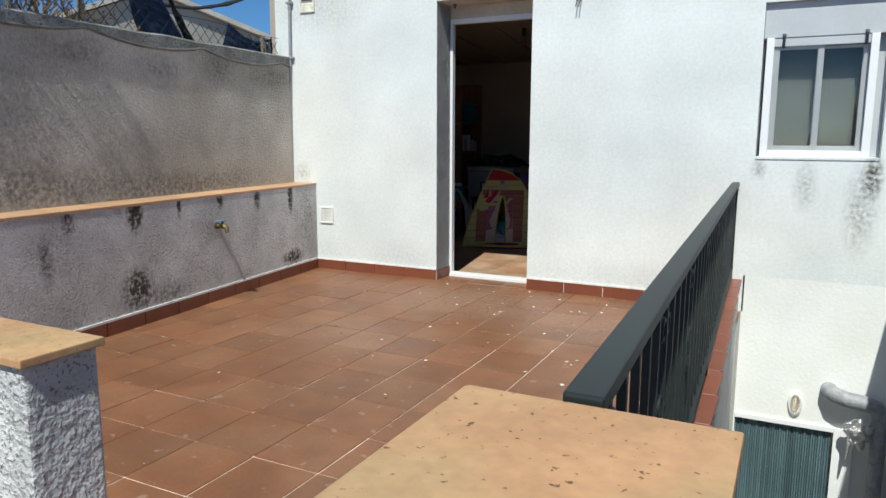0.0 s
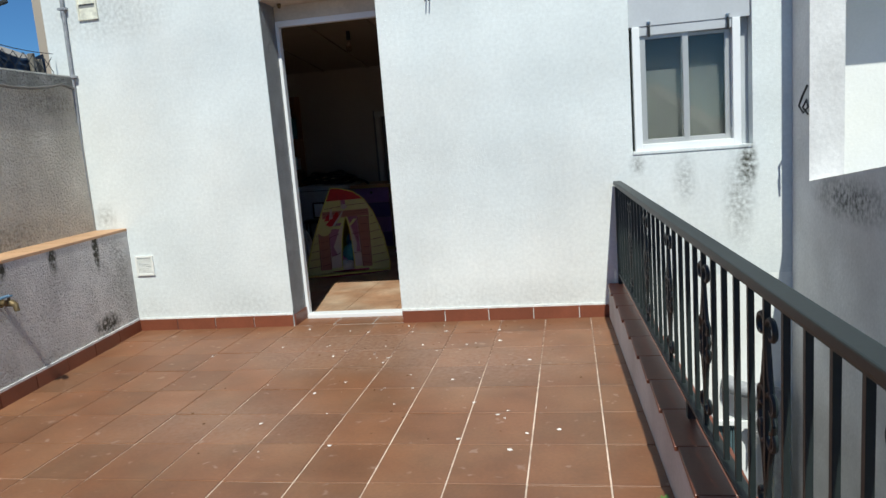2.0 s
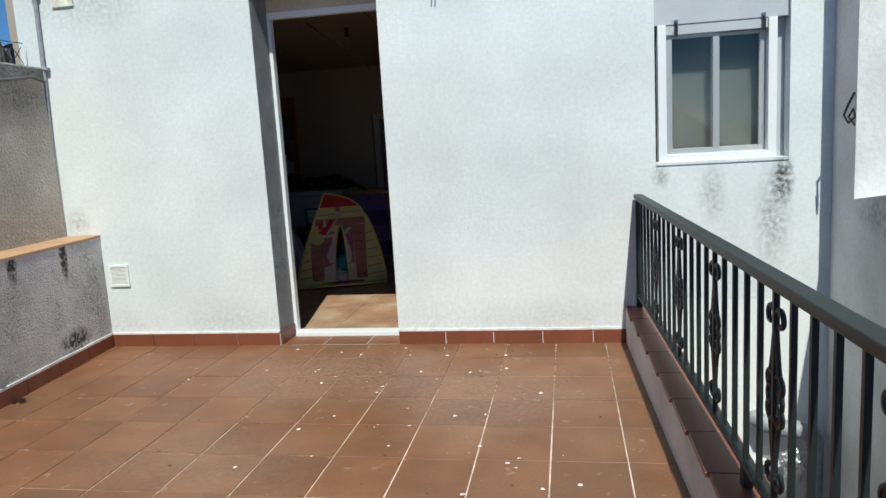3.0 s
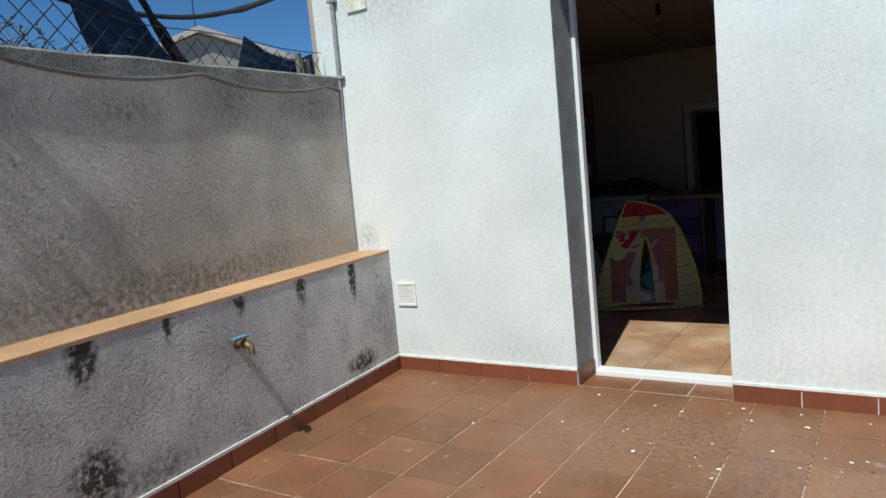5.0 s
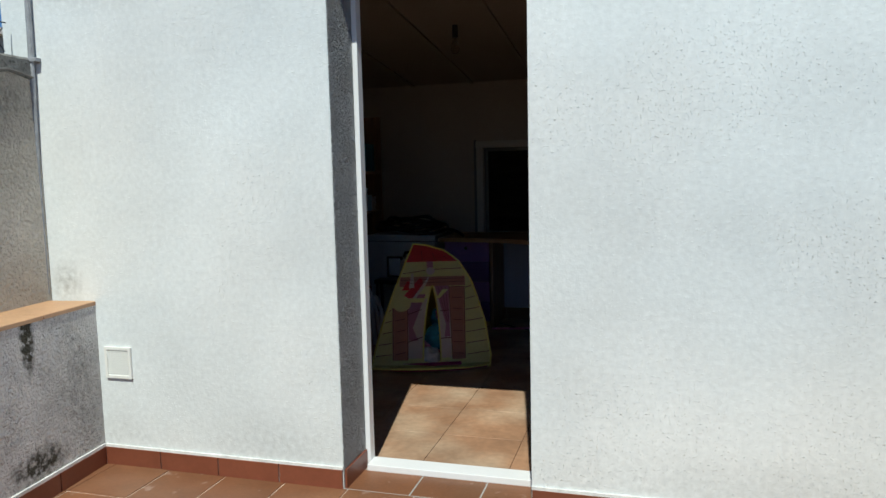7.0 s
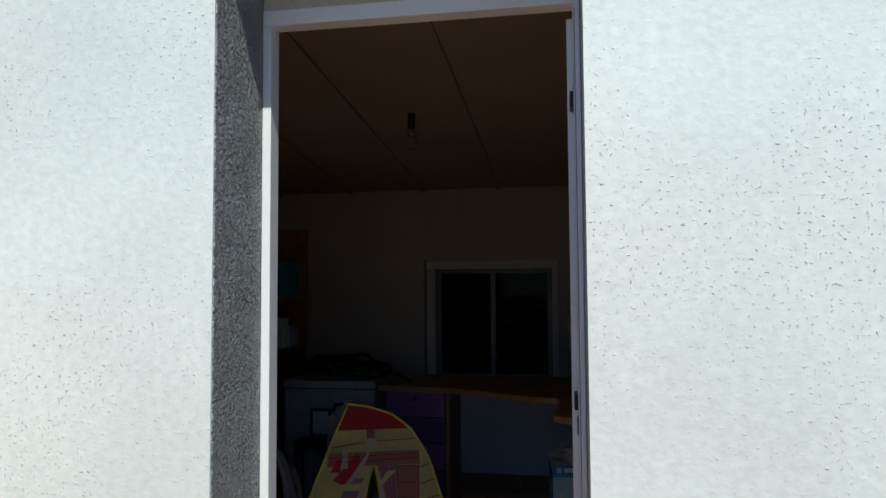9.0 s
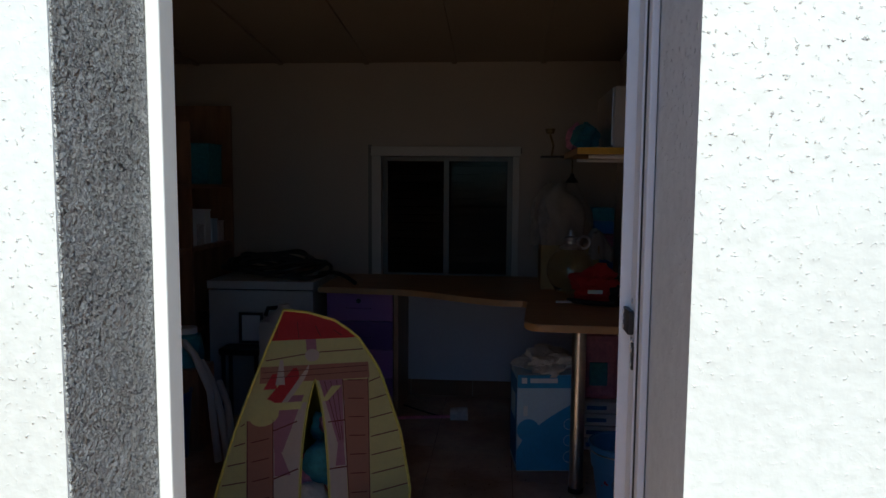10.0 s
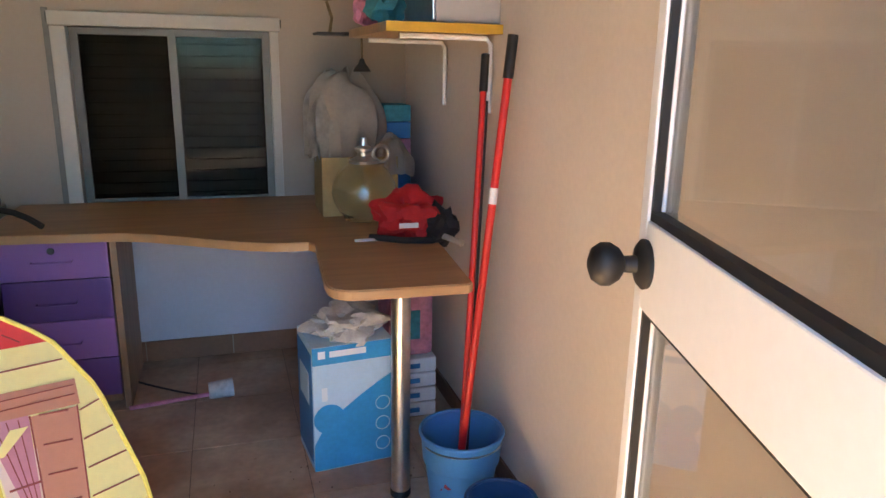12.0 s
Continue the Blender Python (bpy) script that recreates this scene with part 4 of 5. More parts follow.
for a, b, y in ((SA, mx + 0.02, RY1 + 0.045), (mx - 0.02, SB, RY1 + 0.015)):
    s = part("sash", box(a, a + 0.034, y, y + 0.024, RBZ0 + 0.015, RBZ1 - 0.052, 0.002), sash_metal, bw, "grey aluminium sash")
    part("sash_stile", box(b - 0.034, b, y, y + 0.024, RBZ0 + 0.015, RBZ1 - 0.052, 0.002), sash_metal, s)
    part("sash_rail", box(a + 0.034, b - 0.034, y, y + 0.024, RBZ1 - 0.082, RBZ1 - 0.052, 0.002), sash_metal, s)
    part("sash_rail", box(a + 0.034, b - 0.034, y, y + 0.024, RBZ0 + 0.015, RBZ0 + 0.045, 0.002), sash_metal, s)
    part("pane", box(a + 0.032, b - 0.032, y + 0.01, y + 0.014, RBZ0 + 0.043, RBZ1 - 0.08), dim_glass, s)
# Slats and board added behind the panes in place of the dark there.
for k in range(16):
    z = RBZ0 + 0.001 + k * 0.0527
    part("shutter_slat", box(RB0 + 0.001, RB1 - 0.001, RY1 + 0.13, RY1 + 0.142, z, z + 0.048, 0.003), dark_backing, bw)
part("shutter_back", box(RB0 + 0.001, RB1 - 0.001, RY1 + 0.15, RY1 + 0.199, RBZ0 + 0.001, RBZ1 - 0.001), dark_backing, bw)

# L-shaped desk
DT = 0.785
desk = thing("corner_desk", (0.4, 3.0, 0), "beech laminate corner desk on a steel leg", "desk")
out = [(-0.45, RY1 - 0.012), (-0.45, 2.975), (-0.02, 2.935)]
for k in range(1, 11):
    u = k / 10
    out.append((-0.02 + 0.70 * u, 2.935 - 0.30 * (u * u * (3 - 2 * u)) - 0.02 * math.sin(u * math.pi)))
out += [(0.70, 2.60), (0.672, 2.17)]
for k in range(7):
    a = math.pi + k / 6 * math.pi / 2
    out.append((0.752 + 0.08 * math.cos(a), 2.125 + 0.08 * math.sin(a)))
out += [(1.075, 2.03), (1.092, 2.045), (1.13, 2.45), (1.15, 2.75), (RX1 - 0.012, 2.9), (RX1 - 0.012, RY1 - 0.012)]
bm = slab(out, DT - 0.032, DT)
bmesh.ops.bevel(bm, geom=[e for e in bm.edges if abs(e.verts[0].co.z - e.verts[1].co.z) < 1e-5], offset=0.004, segments=2, affect="EDGES")
part("top", bm, beech, desk)
leg = part("leg", tube([(0.915, 2.215, 0.02), (0.915, 2.215, DT - 0.033)], 0.031, 24), chrome, desk, "brushed steel leg", True)
part("foot", lathe((0.915, 2.215, 0), [(0.034, 0), (0.034, 0.018), (0.031, 0.022), (0, 0.022)], 24), black_rubber, leg)
part("side_panel", box(-0.04, -0.015, 3.11, RY1 - 0.03, 0.0, DT - 0.033, 0.002), panel_wood, desk, "brown support panel")
part("modesty_rail", box(-0.015, 0.66, 3.08, 3.10, DT - 0.05, DT - 0.033, 0.002), black_iron, desk, "dark rail under the top")

dr = thing("drawer_unit", (-0.24, 3.25, 0), "drawer unit with lilac and purple fronts under the desk", "drawers")
part("carcass", box(-0.43, -0.046, 3.122, 3.56, 0.03, DT - 0.04, 0.002), panel_wood, dr)
for k, (z0, z1) in enumerate(((0.07, 0.235), (0.238, 0.403), (0.406, 0.571), (0.574, 0.739))):
    f = part("drawer_front", box(-0.43, -0.046, 3.10, 3.1215, z0, z1, 0.003), lilac if k % 2 else purple, dr, "lilac drawer front" if k % 2 else "dark purple drawer front")
    part("handle", tube([(-0.315, 3.10, z1 - 0.092), (-0.315, 3.08, z1 - 0.092), (-0.175, 3.08, z1 - 0.092), (-0.175, 3.10, z1 - 0.092)], 0.0045, 6), lilac if k % 2 else purple, f)
    if k == 3:
        b = lathe((0, 0, 0), [(0.014, 0), (0.013, 0.004), (0, 0.005)], 14)
        b.transform(Matrix.Translation((-0.245, 3.10, z1 - 0.05)) @ Matrix.Rotation(radians(90), 4, "X"))
        part("lock", b, black_iron, f, "round black lock")

# things on the desk
carton = thing("cardboard_carton", (0.95, 3.18, DT), "open brown cardboard carton on the desk corner", "carton")
part("side", box(0.79, 1.11, 3.06, 3.066, DT, 1.03), card_brown, carton)
part("side", box(0.79, 1.11, 3.304, 3.31, DT, 1.03), card_brown, carton)
part("side", box(0.79, 0.796, 3.066, 3.304, DT, 1.03), card_brown, carton)
part("side", box(1.104, 1.11, 3.066, 3.304, DT, 1.03), card_brown, carton)
part("bottom", box(0.796, 1.104, 3.066, 3.304, DT, DT + 0.005), card_brown, carton)
pile = thing("cloth_bundle", (0.92, 3.15, 1.0), "bundle of off-white cloth in a plastic bag on the carton", "cloth")


def drape(at, w, d, h, seed, seg=56, rings=16):
    """A limp sheet of cloth hanging over a lump, with folds running down it."""
    bm = bmesh.new()
    rows = []
    for i in range(1, rings + 1):
        k = i / rings
        row = []
        for j in range(seg):
            a = j * math.tau / seg
            n = noise.noise(Vector((math.cos(a) * 1.3, math.sin(a) * 1.3, k * 1.2 + seed)))
            fold = 0.12 * k * math.sin(5 * a + 6 * n + seed) + 0.06 * k * math.sin(13 * a + 5 * n)
            out = math.sin(min(k * 1.25, 1.0) * math.pi / 2) * (1 + 0.55 * n + fold)
            row.append(bm.verts.new((at[0] + w * out * math.cos(a), at[1] + d * out * math.sin(a), at[2] + h * (1 - k ** 1.9) * (1 + 0.45 * n) - 0.06 * fold)))
        rows.append(row)
    tip = bm.verts.new((at[0], at[1], at[2] + h * 1.02))
    for j in range(seg):
        bm.faces.new((tip, rows[0][j], rows[0][(j + 1) % seg]))
        for p, q in zip(rows, rows[1:]):
            bm.faces.new((p[j], q[j], q[(j + 1) % seg], p[(j + 1) % seg]))
    bmesh.ops.solidify(bm, geom=bm.faces[:], thickness=0.004)
    bmesh.ops.recalc_face_normals(bm, faces=bm.faces)
    return bm


part("cloth", drape((0.93, 3.19, 1.0), 0.15, 0.11, 0.33, 2), white_cloth, pile, smooth=True)
part("fold", drape((1.11, 3.12, 0.95), 0.085, 0.06, 0.15, 5), white_cloth, pile, smooth=True)
part("bag", drape((0.84, 3.21, 1.02), 0.11, 0.09, 0.30, 9), plastic_bag, pile, "crumpled clear plastic bag", True)
gl = thing("globe_lamp", (0.94, 2.935, DT), "round smoked glass lamp globe with a chrome cap", "lamp")
prof = [(0.045, 0.0), (0.08, 0.012)] + [(0.128 * math.sin(a), 0.125 - 0.128 * math.cos(a)) for a in [0.75 + k * 0.19 for k in range(11)]] + [(0.05, 0.238)]
part("globe", lathe((0.94, 2.935, DT), prof, 32), globe_glass, gl, "smoked glass globe", True)
part("cap", lathe((0.94, 2.935, DT + 0.238), [(0.058, 0), (0.06, 0.012), (0.042, 0.02), (0.026, 0.03), (0.026, 0.042), (0.036, 0.05), (0.036, 0.06), (0.016, 0.07), (0.012, 0.1), (0, 0.102)], 24), chrome, gl, "stepped chrome cap", True)
part("ring", tube([(1.008 + 0.03 * math.cos(a), 2.925, DT + 0.275 + 0.032 * math.sin(a)) for a in [k * math.tau / 18 for k in range(18)]], 0.008, 8, close=True), chrome, gl, smooth=True)
sb = thing("red_bag", (1.06, 2.62, DT), "crumpled red and black cloth bag on the desk", "bag")
part("body", blob((1.06, 2.64, DT + 0.075), 0.13, rough=0.55, seed=11, sub=4, squash=(1.0, 0.8, 0.72)), red_cloth, sb, smooth=True)
part("lining", blob((1.15, 2.56, DT + 0.06), 0.08, rough=0.6, seed=13, squash=(0.8, 0.9, 0.8)), black_cloth, sb, "black lining", True)
part("trim", tube([(0.9, 2.62, DT + 0.012), (1.0, 2.535, DT + 0.014), (1.1, 2.51, DT + 0.014), (1.16, 2.52, DT + 0.02)], 0.012, 8), black_cloth, sb, smooth=True)
part("lettering", box(0.985, 1.055, 2.522, 2.526, DT + 0.06, DT + 0.078, 0.001), print_white, sb, "short bar of pale lettering")
part("handle", tube([(1.13, 2.5, DT + 0.035), (1.185, 2.42, DT + 0.02)], 0.011, 10), white_cloth, sb, smooth=True)
pen = thing("pen", (0.89, 2.6, DT), "slim pale pen lying on the desk", "pen")
part("barrel", tube([(0.84, 2.6, DT + 0.006), (0.95, 2.6, DT + 0.006)], 0.006, 8), print_white, pen, smooth=True)
books = thing("paper_stack", (1.15, 3.3, DT), "stack of coloured paper packs in the desk corner", "papers")
for k in range(6):
    part("pack", box(1.09, 1.215, 3.25, 3.42, DT + k * 0.075, DT + k * 0.075 + 0.072, 0.004), (print_pink, card_deep, teal_toy)[k % 3], books)

# hose, appliance, canister and picture at the back
ap = thing("chest_freezer", (-0.85, 3.3, 0), "grey-white enamel appliance beside the desk", "appliance")
part("body", box(-1.12, -0.50, 3.06, 3.57, 0.0, 0.745, 0.008), appliance, ap)
part("lid", box(-1.125, -0.495, 3.05, 3.57, 0.752, 0.80, 0.008), appliance, ap)
part("gap", box(-1.11, -0.51, 3.07, 3.57, 0.745, 0.752), black_rubber, ap)
hose = thing("hose_coil", (-0.75, 3.3, 0.8), "coil of black hose lying on the appliance", "hose")
for c in range(7):
    rx, ry = 0.33 - 0.02 * c + 0.012 * math.sin(c * 5), 0.2 - 0.012 * c
    pts = [(-0.78 + 0.02 * math.sin(c * 3) + rx * math.cos(k * math.tau / 40), 3.28 + ry * math.sin(k * math.tau / 40), 0.815 + 0.012 * c + 0.03 * (1 + math.sin(k * math.tau / 40 * 2 + c))) for k in range(40)]
    part("loop", tube(pts, 0.011, 8, close=True), black_rubber, hose, smooth=True)
pts = [(-0.5 + 0.05 * k, 3.2 - 0.03 * k, 0.83 + 0.03 * math.sin(k * 0.5) - 0.002 * k * k) for k in range(6)]
part("end", tube(pts, 0.012, 8), black_rubber, hose, smooth=True)
jug = thing("plastic_canister", (-0.62, 2.93, 0.0), "milky plastic canister with a screw cap", "canister")
part("body", box(-0.75, -0.5, 2.82, 3.0, 0.0, 0.62, 0.045), jug_white, jug, smooth=True)
part("shoulder", lathe((-0.625, 2.91, 0.62), [(0.1, -0.02), (0.07, 0.03), (0.035, 0.05), (0.03, 0.075), (0, 0.076)], 24), jug_white, jug, smooth=True)
part("grip", tube([(-0.73, 2.91, 0.63), (-0.715, 2.91, 0.67), (-0.66, 2.91, 0.675)], 0.012, 8), black_rubber, jug, smooth=True)
pic = thing("photo_stand", (-0.86, 3.02, 0.5), "small black picture frame leaning on the appliance", "picture frame")
for a in ((-0.93, -0.915, 0.44, 0.62), (-0.805, -0.79, 0.44, 0.62), (-0.915, -0.805, 0.44, 0.455), (-0.915, -0.805, 0.605, 0.62)):
    part("edge", box(a[0], a[1], 3.03, 3.048, a[2], a[3], 0.002), black_iron, pic)
part("print", box(-0.915, -0.805, 3.04, 3.046, 0.455, 0.605), print_white, pic, "pale print")
stool = thing("low_stool", (-0.86, 3.0, 0.0), "dark stool against the appliance", "stool")
part("seat", box(-1.0, -0.77, 2.9, 3.045, 0.40, 0.435, 0.006), black_iron, stool)
for x in (-0.98, -0.79):
    for y in (2.92, 3.025):
        part("leg", tube([(x, y, 0), (x, y, 0.4)], 0.012, 8), black_iron, stool)

# bookcase along the left side
SX0, SX1, SY0, SY1 = -1.72, -1.16, 2.35, 3.58
bc = thing("bookcase", (-1.45, 3.0, 0), "brown wooden bookcase crowded with household things", "bookcase")
part("side", box(SX0, SX1, SY1 - 0.022, SY1, 0, 1.85, 0.003), shelf_wood, bc)
part("side", box(SX0, SX1, 2.95, 2.972, 0, 1.7, 0.003), shelf_wood, bc)
part("side", box(SX0, SX1, SY0, SY0 + 0.022, 0, 1.55, 0.003), shelf_wood, bc)
part("back", box(SX0 - 0.015, SX0, SY0, SY1, 0, 1.7), shelf_wood, bc)
for z in (0.06, 0.5, 0.97, 1.33):
    part("shelf", box(SX0, SX1 - 0.01, SY0 + 0.022, 2.949, z, z + 0.024, 0.003), shelf_wood, bc)
    part("shelf", box(SX0, SX1 - 0.01, 2.973, SY1 - 0.023, z, z + 0.024, 0.003), shelf_wood, bc)


def tub(x, y, z, r, h, mat, label, kind_of="tub"):
    t = thing("plastic_tub", (x, y, z), label, kind_of)
    part("body", lathe((x, y, z), [(0, 0), (r * 0.82, 0), (r, h), (r * 0.95, h), (r * 0.78, 0.01), (0, 0.01)], 20), mat, t, smooth=True)
    part("rim", tube([(x + r * math.cos(k * math.tau / 20), y + r * math.sin(k * math.tau / 20), z + h) for k in range(20)], 0.006, 6, close=True), mat, t, smooth=True)
    return t


def carton_box(name, x0, x1, y0, y1, z0, z1, mat, label, cat="box"):
    t = thing(name, ((x0 + x1) / 2, (y0 + y1) / 2, z0), label, cat)
    part("body", box(x0, x1, y0, y1, z0, z1 - 0.012, 0.004), mat, t)
    part("lid", box(x0 - 0.003, x1 + 0.003, y0 - 0.003, y1 + 0.003, z1 - 0.012, z1, 0.003), mat, t)
    return t


carton_box("storage_box", -1.5, -1.2, 3.3, 3.5, 1.354, 1.6, teal_toy, "dark teal storage box on the bookcase", "box")
sack = thing("cloth_sack", (-1.35, 3.14, 1.354), "limp off-white cloth sack on the bookcase", "sack")
part("cloth", blob((-1.35, 3.14, 1.46), 0.1, rough=0.4, seed=21, squash=(0.9, 0.8, 1.3)), white_cloth, sack, smooth=True)
for k in range(5):
    y = 3.03 + k * 0.1
    h = 0.16 + 0.05 * math.sin(k * 4.1)
    carton_box("file_box", -1.45, -1.2, y, y + 0.08, 0.995, 0.995 + h, (print_white, grey_toy, print_white, card_pale, grey_toy)[k], "pale file box standing on a shelf", "box")
tub(-1.32, 2.55, 0.995, 0.07, 0.12, card_pale, "pale blue plastic tub on a shelf")
tub(-1.32, 2.72, 0.995, 0.06, 0.1, print_white, "white plastic tub on a shelf")
tub(-1.08, 2.42, 0.0, 0.13, 0.33, bucket_dark, "dark blue bucket before the bookcase", "bucket")
bt = thing("spray_canister", (-1.04, 2.6, 0.42), "teal canister with a white lid", "canister")
part("stand", box(-1.14, -0.94, 2.5, 2.7, 0.0, 0.42, 0.006), shelf_wood, bt, "brown box under the canister")
part("body", lathe((-1.04, 2.6, 0.42), [(0, 0), (0.075, 0), (0.085, 0.06), (0.07, 0.16), (0.05, 0.17), (0, 0.17)], 24), teal_toy, bt, smooth=True)
part("lid", lathe((-1.04, 2.6, 0.59), [(0.052, 0), (0.052, 0.03), (0, 0.032)], 20), print_white, bt, "white lid")
for k in range(3):
    hb = thing("plastic_tube", (-0.95 + 0.05 * k, 2.4, 0.2), "pale flexible tube leaning by the bookcase", "tube", "pale tubes by the bookcase")
    part("tube", tube([(-1.02 + 0.09 * k, 2.52, 0.56 - 0.1 * k), (-0.92 + 0.08 * k, 2.42, 0.52 - 0.12 * k), (-0.82 + 0.05 * k, 2.36, 0.36 - 0.1 * k), (-0.78 + 0.05 * k, 2.34, 0.02)], 0.018, 8), jug_white, hb, smooth=True)
basket = thing("laundry_pile", (-0.98, 1.75, 0), "dark heap of striped cloth by the doorway", "cloth")
part("sack", blob((-1.0, 1.8, 0.22), 0.25, rough=0.45, seed=31, squash=(0.9, 1.0, 0.95)), black_cloth, basket, smooth=True)
for k in range(4):
    part("strap", tube([(-0.9 + 0.04 * k, 1.62, 0.42 - 0.02 * k), (-0.83 + 0.04 * k, 1.6, 0.34), (-0.8 + 0.035 * k, 1.6, 0.2)], 0.008, 6), jug_white, basket, "pale strap", True)

# play tent
TB = Vector((-0.565, 1.73, 0.0))
TU = Vector((0.948, 0.3185, 0.0))
TV = Vector((-0.0665, 0.1979, 0.978))
TN = TU.cross(TV)
TN = TN if TN.y < 0 else -TN
tent = thing("play_tent", (-0.2, 1.95, 0), "pop-up play tent printed as a yellow wooden house", "play tent")


def edge_u(v):
    """Left and right borders of the tent's front panel at height v along the panel."""
    k = min(max(v / 0.85, 0), 1)
    right = np.interp(k, (0, 0.1, 0.38, 0.69, 0.86, 0.94, 1.0), (0.80, 0.808, 0.772, 0.692, 0.605, 0.515, 0.35))
    return 0.30 * k ** 1.3, float(right)


def on(u, v, lift=0.0):
    k = min(max(v / 0.85, 0), 1)
    bulge = 0.03 * math.sin(k * math.pi) + 0.09 * (1 - k) ** 3 * math.sin(min(max(u / 0.8, 0), 1) * math.pi)
    return TB + TU * u + TV * v + TN * (lift + bulge)


def slit(v):
    """Borders of the doorway slit."""
    k = (v - 0.03) / 0.525
    if not 0 < k < 1:
        return None
    w = 0.062 * (1 - k ** 2.2) ** 0.8
    c = 0.41 + 0.012 * k
    return c - w, c + w * 0.85


def sheet(ranges, mat, name, lift, steps=40, label="", cols=6):
    """A piece of the front panel: ranges gives (v, u0, u1) rows."""
    bm = bmesh.new()
    last = None
    for v, a, b in ranges:
        row = [bm.verts.new(on(a + (b - a) * j / cols, v, lift)) for j in range(cols + 1)]
        if last:
            for j in range(cols):
                bm.faces.new((last[j], last[j + 1], row[j + 1], row[j]))
        last = row
    bmesh.ops.solidify(bm, geom=bm.faces[:], thickness=0.0015)
    bmesh.ops.recalc_face_normals(bm, faces=bm.faces)
    return part(name, bm, mat, tent, label, True)


vs = [0.03 + 0.525 * k / 24 for k in range(25)]
sheet([(v, edge_u(v)[0], (slit(v) or (0.422, 0))[0]) for v in vs], tent_yellow, "front_panel", 0.0)
sheet([(v, (slit(v) or (0, 0.422))[1], edge_u(v)[1]) for v in vs], tent_yellow, "front_panel", 0.0)
sheet([(0.555 + 0.17 * k / 8, *edge_u(0.555 + 0.17 * k / 8)) for k in range(9)], tent_yellow, "front_panel", 0.0)
sheet([(0.0 + 0.03 * k / 2, edge_u(0.0)[0] + 0.0, edge_u(0)[1]) for k in range(3)], tent_yellow, "front_panel", 0.0)
sheet([(0.725 + 0.12 * k / 10, *edge_u(0.725 + 0.12 * k / 10)) for k in range(11)], tent_red, "roof_panel", 0.0, label="quilted red top panel")
bm = bmesh.new()
front = [on(edge_u(v)[s], v, -0.001) for s, v in ((0, 0.0), (0, 0.42), (0, 0.72), (0, 0.845), (1, 0.8), (1, 0.7), (1, 0.5), (1, 0.25), (1, 0.0))]
apex = Vector((-0.25, 2.16, 0.77))
vf = [bm.verts.new(p) for p in front]
va = bm.verts.new(apex)
vr = [bm.verts.new((-0.72, 2.42, 0.0)), bm.verts.new((-0.05, 2.65, 0.0))]
bm.faces.new((vf[0], vf[1], vr[0]))
bm.faces.new((vf[1], vf[2], vr[0]))
bm.faces.new((vf[2], vf[3], va))
bm.faces.new((vf[2], va, vr[0]))
bm.faces.new((vf[3], vf[4], va))
bm.faces.new((vf[4], vf[5], va))
bm.faces.new((vf[5], vf[6], va))
bm.faces.new((vf[6], vr[1], va))
bm.faces.new((vf[6], vf[7], vr[1]))
bm.faces.new((vf[7], vf[8], vr[1]))
bm.faces.new((vr[0], va, vr[1]))
bmesh.ops.solidify(bm, geom=bm.faces[:], thickness=0.002)
part("side_panel", bm, tent_side, tent, "olive-yellow side and back cloth", True)
bm = slab([(p.x, p.y) for p in (on(0, 0, -0.002), on(0.25, 0, 0.02), on(0.6, 0, 0.02), on(0.8, 0, -0.002))] + [(-0.05, 2.64), (-0.72, 2.41)], 0.001, 0.006)
part("ground_sheet", bm, tent_floor, tent, "magenta ground sheet")
pts = [on(edge_u(0.85 * k / 20)[0], 0.85 * k / 20, 0.004) for k in range(20)] + [on(0.3, 0.852, 0.004), on(0.4, 0.838, 0.004)] + [on(edge_u(0.8 - 0.8 * k / 20)[1], 0.8 - 0.8 * k / 20, 0.004) for k in range(21)]
part("piping", tube(pts, 0.006, 6), tent_trim, tent, "yellow edge piping", True)
base = [on(0.0, 0.01, 0.0), on(0.08, 0.006, 0.04), on(0.27, 0.004, 0.075), on(0.45, 0.004, 0.08), on(0.62, 0.004, 0.06), on(0.75, 0.01, 0.03), on(0.80, 0.02, 0.0)]
part("piping", tube(base, 0.008, 6), tent_trim, tent, smooth=True)
bm = bmesh.new()
low = [bm.verts.new(p) for p in base]
up = [bm.verts.new(on(u, 0.03, 0.001)) for u in (0.0, 0.1, 0.27, 0.45, 0.62, 0.74, 0.80)]
for i in range(6):
    bm.faces.new((low[i], low[i + 1], up[i + 1], up[i]))
bmesh.ops.solidify(bm, geom=bm.faces[:], thickness=0.0015)
part("apron", bm, tent_yellow, tent, "yellow apron before the door", True)
bm = bmesh.new()
q = [on(u, v, l) for u, v, l in ((0.2, 0.03, 0.012), (0.40, 0.014, 0.055), (0.60, 0.016, 0.045), (0.6, 0.035, 0.012), (0.4, 0.035, 0.012))]
bm.faces.new([bm.verts.new(p + Vector((0, 0, 0.008))) for p in q])
bmesh.ops.solidify(bm, geom=bm.faces[:], thickness=0.0015)
part("door_mat", bm, tent_floor, tent, "magenta strip before the door")
for s in (0, 1):
    pts = [on(slit(v)[s], v, 0.004) for v in vs[1:-1]] + [on(0.422, 0.56, 0.004)]
    part("door_piping", tube(pts, 0.004, 6), tent_trim, tent, smooth=True)


def patch(name, rows, mat, lift=0.0022, label=""):
    sheet(rows, mat, name, lift, label=label, cols=3)


def lerp_rows(v0, v1, a0, a1, b0, b1, n=8):
    return [(v0 + (v1 - v0) * k / n, a0 + (a1 - a0) * k / n, b0 + (b1 - b0) * k / n) for k in range(n + 1)]


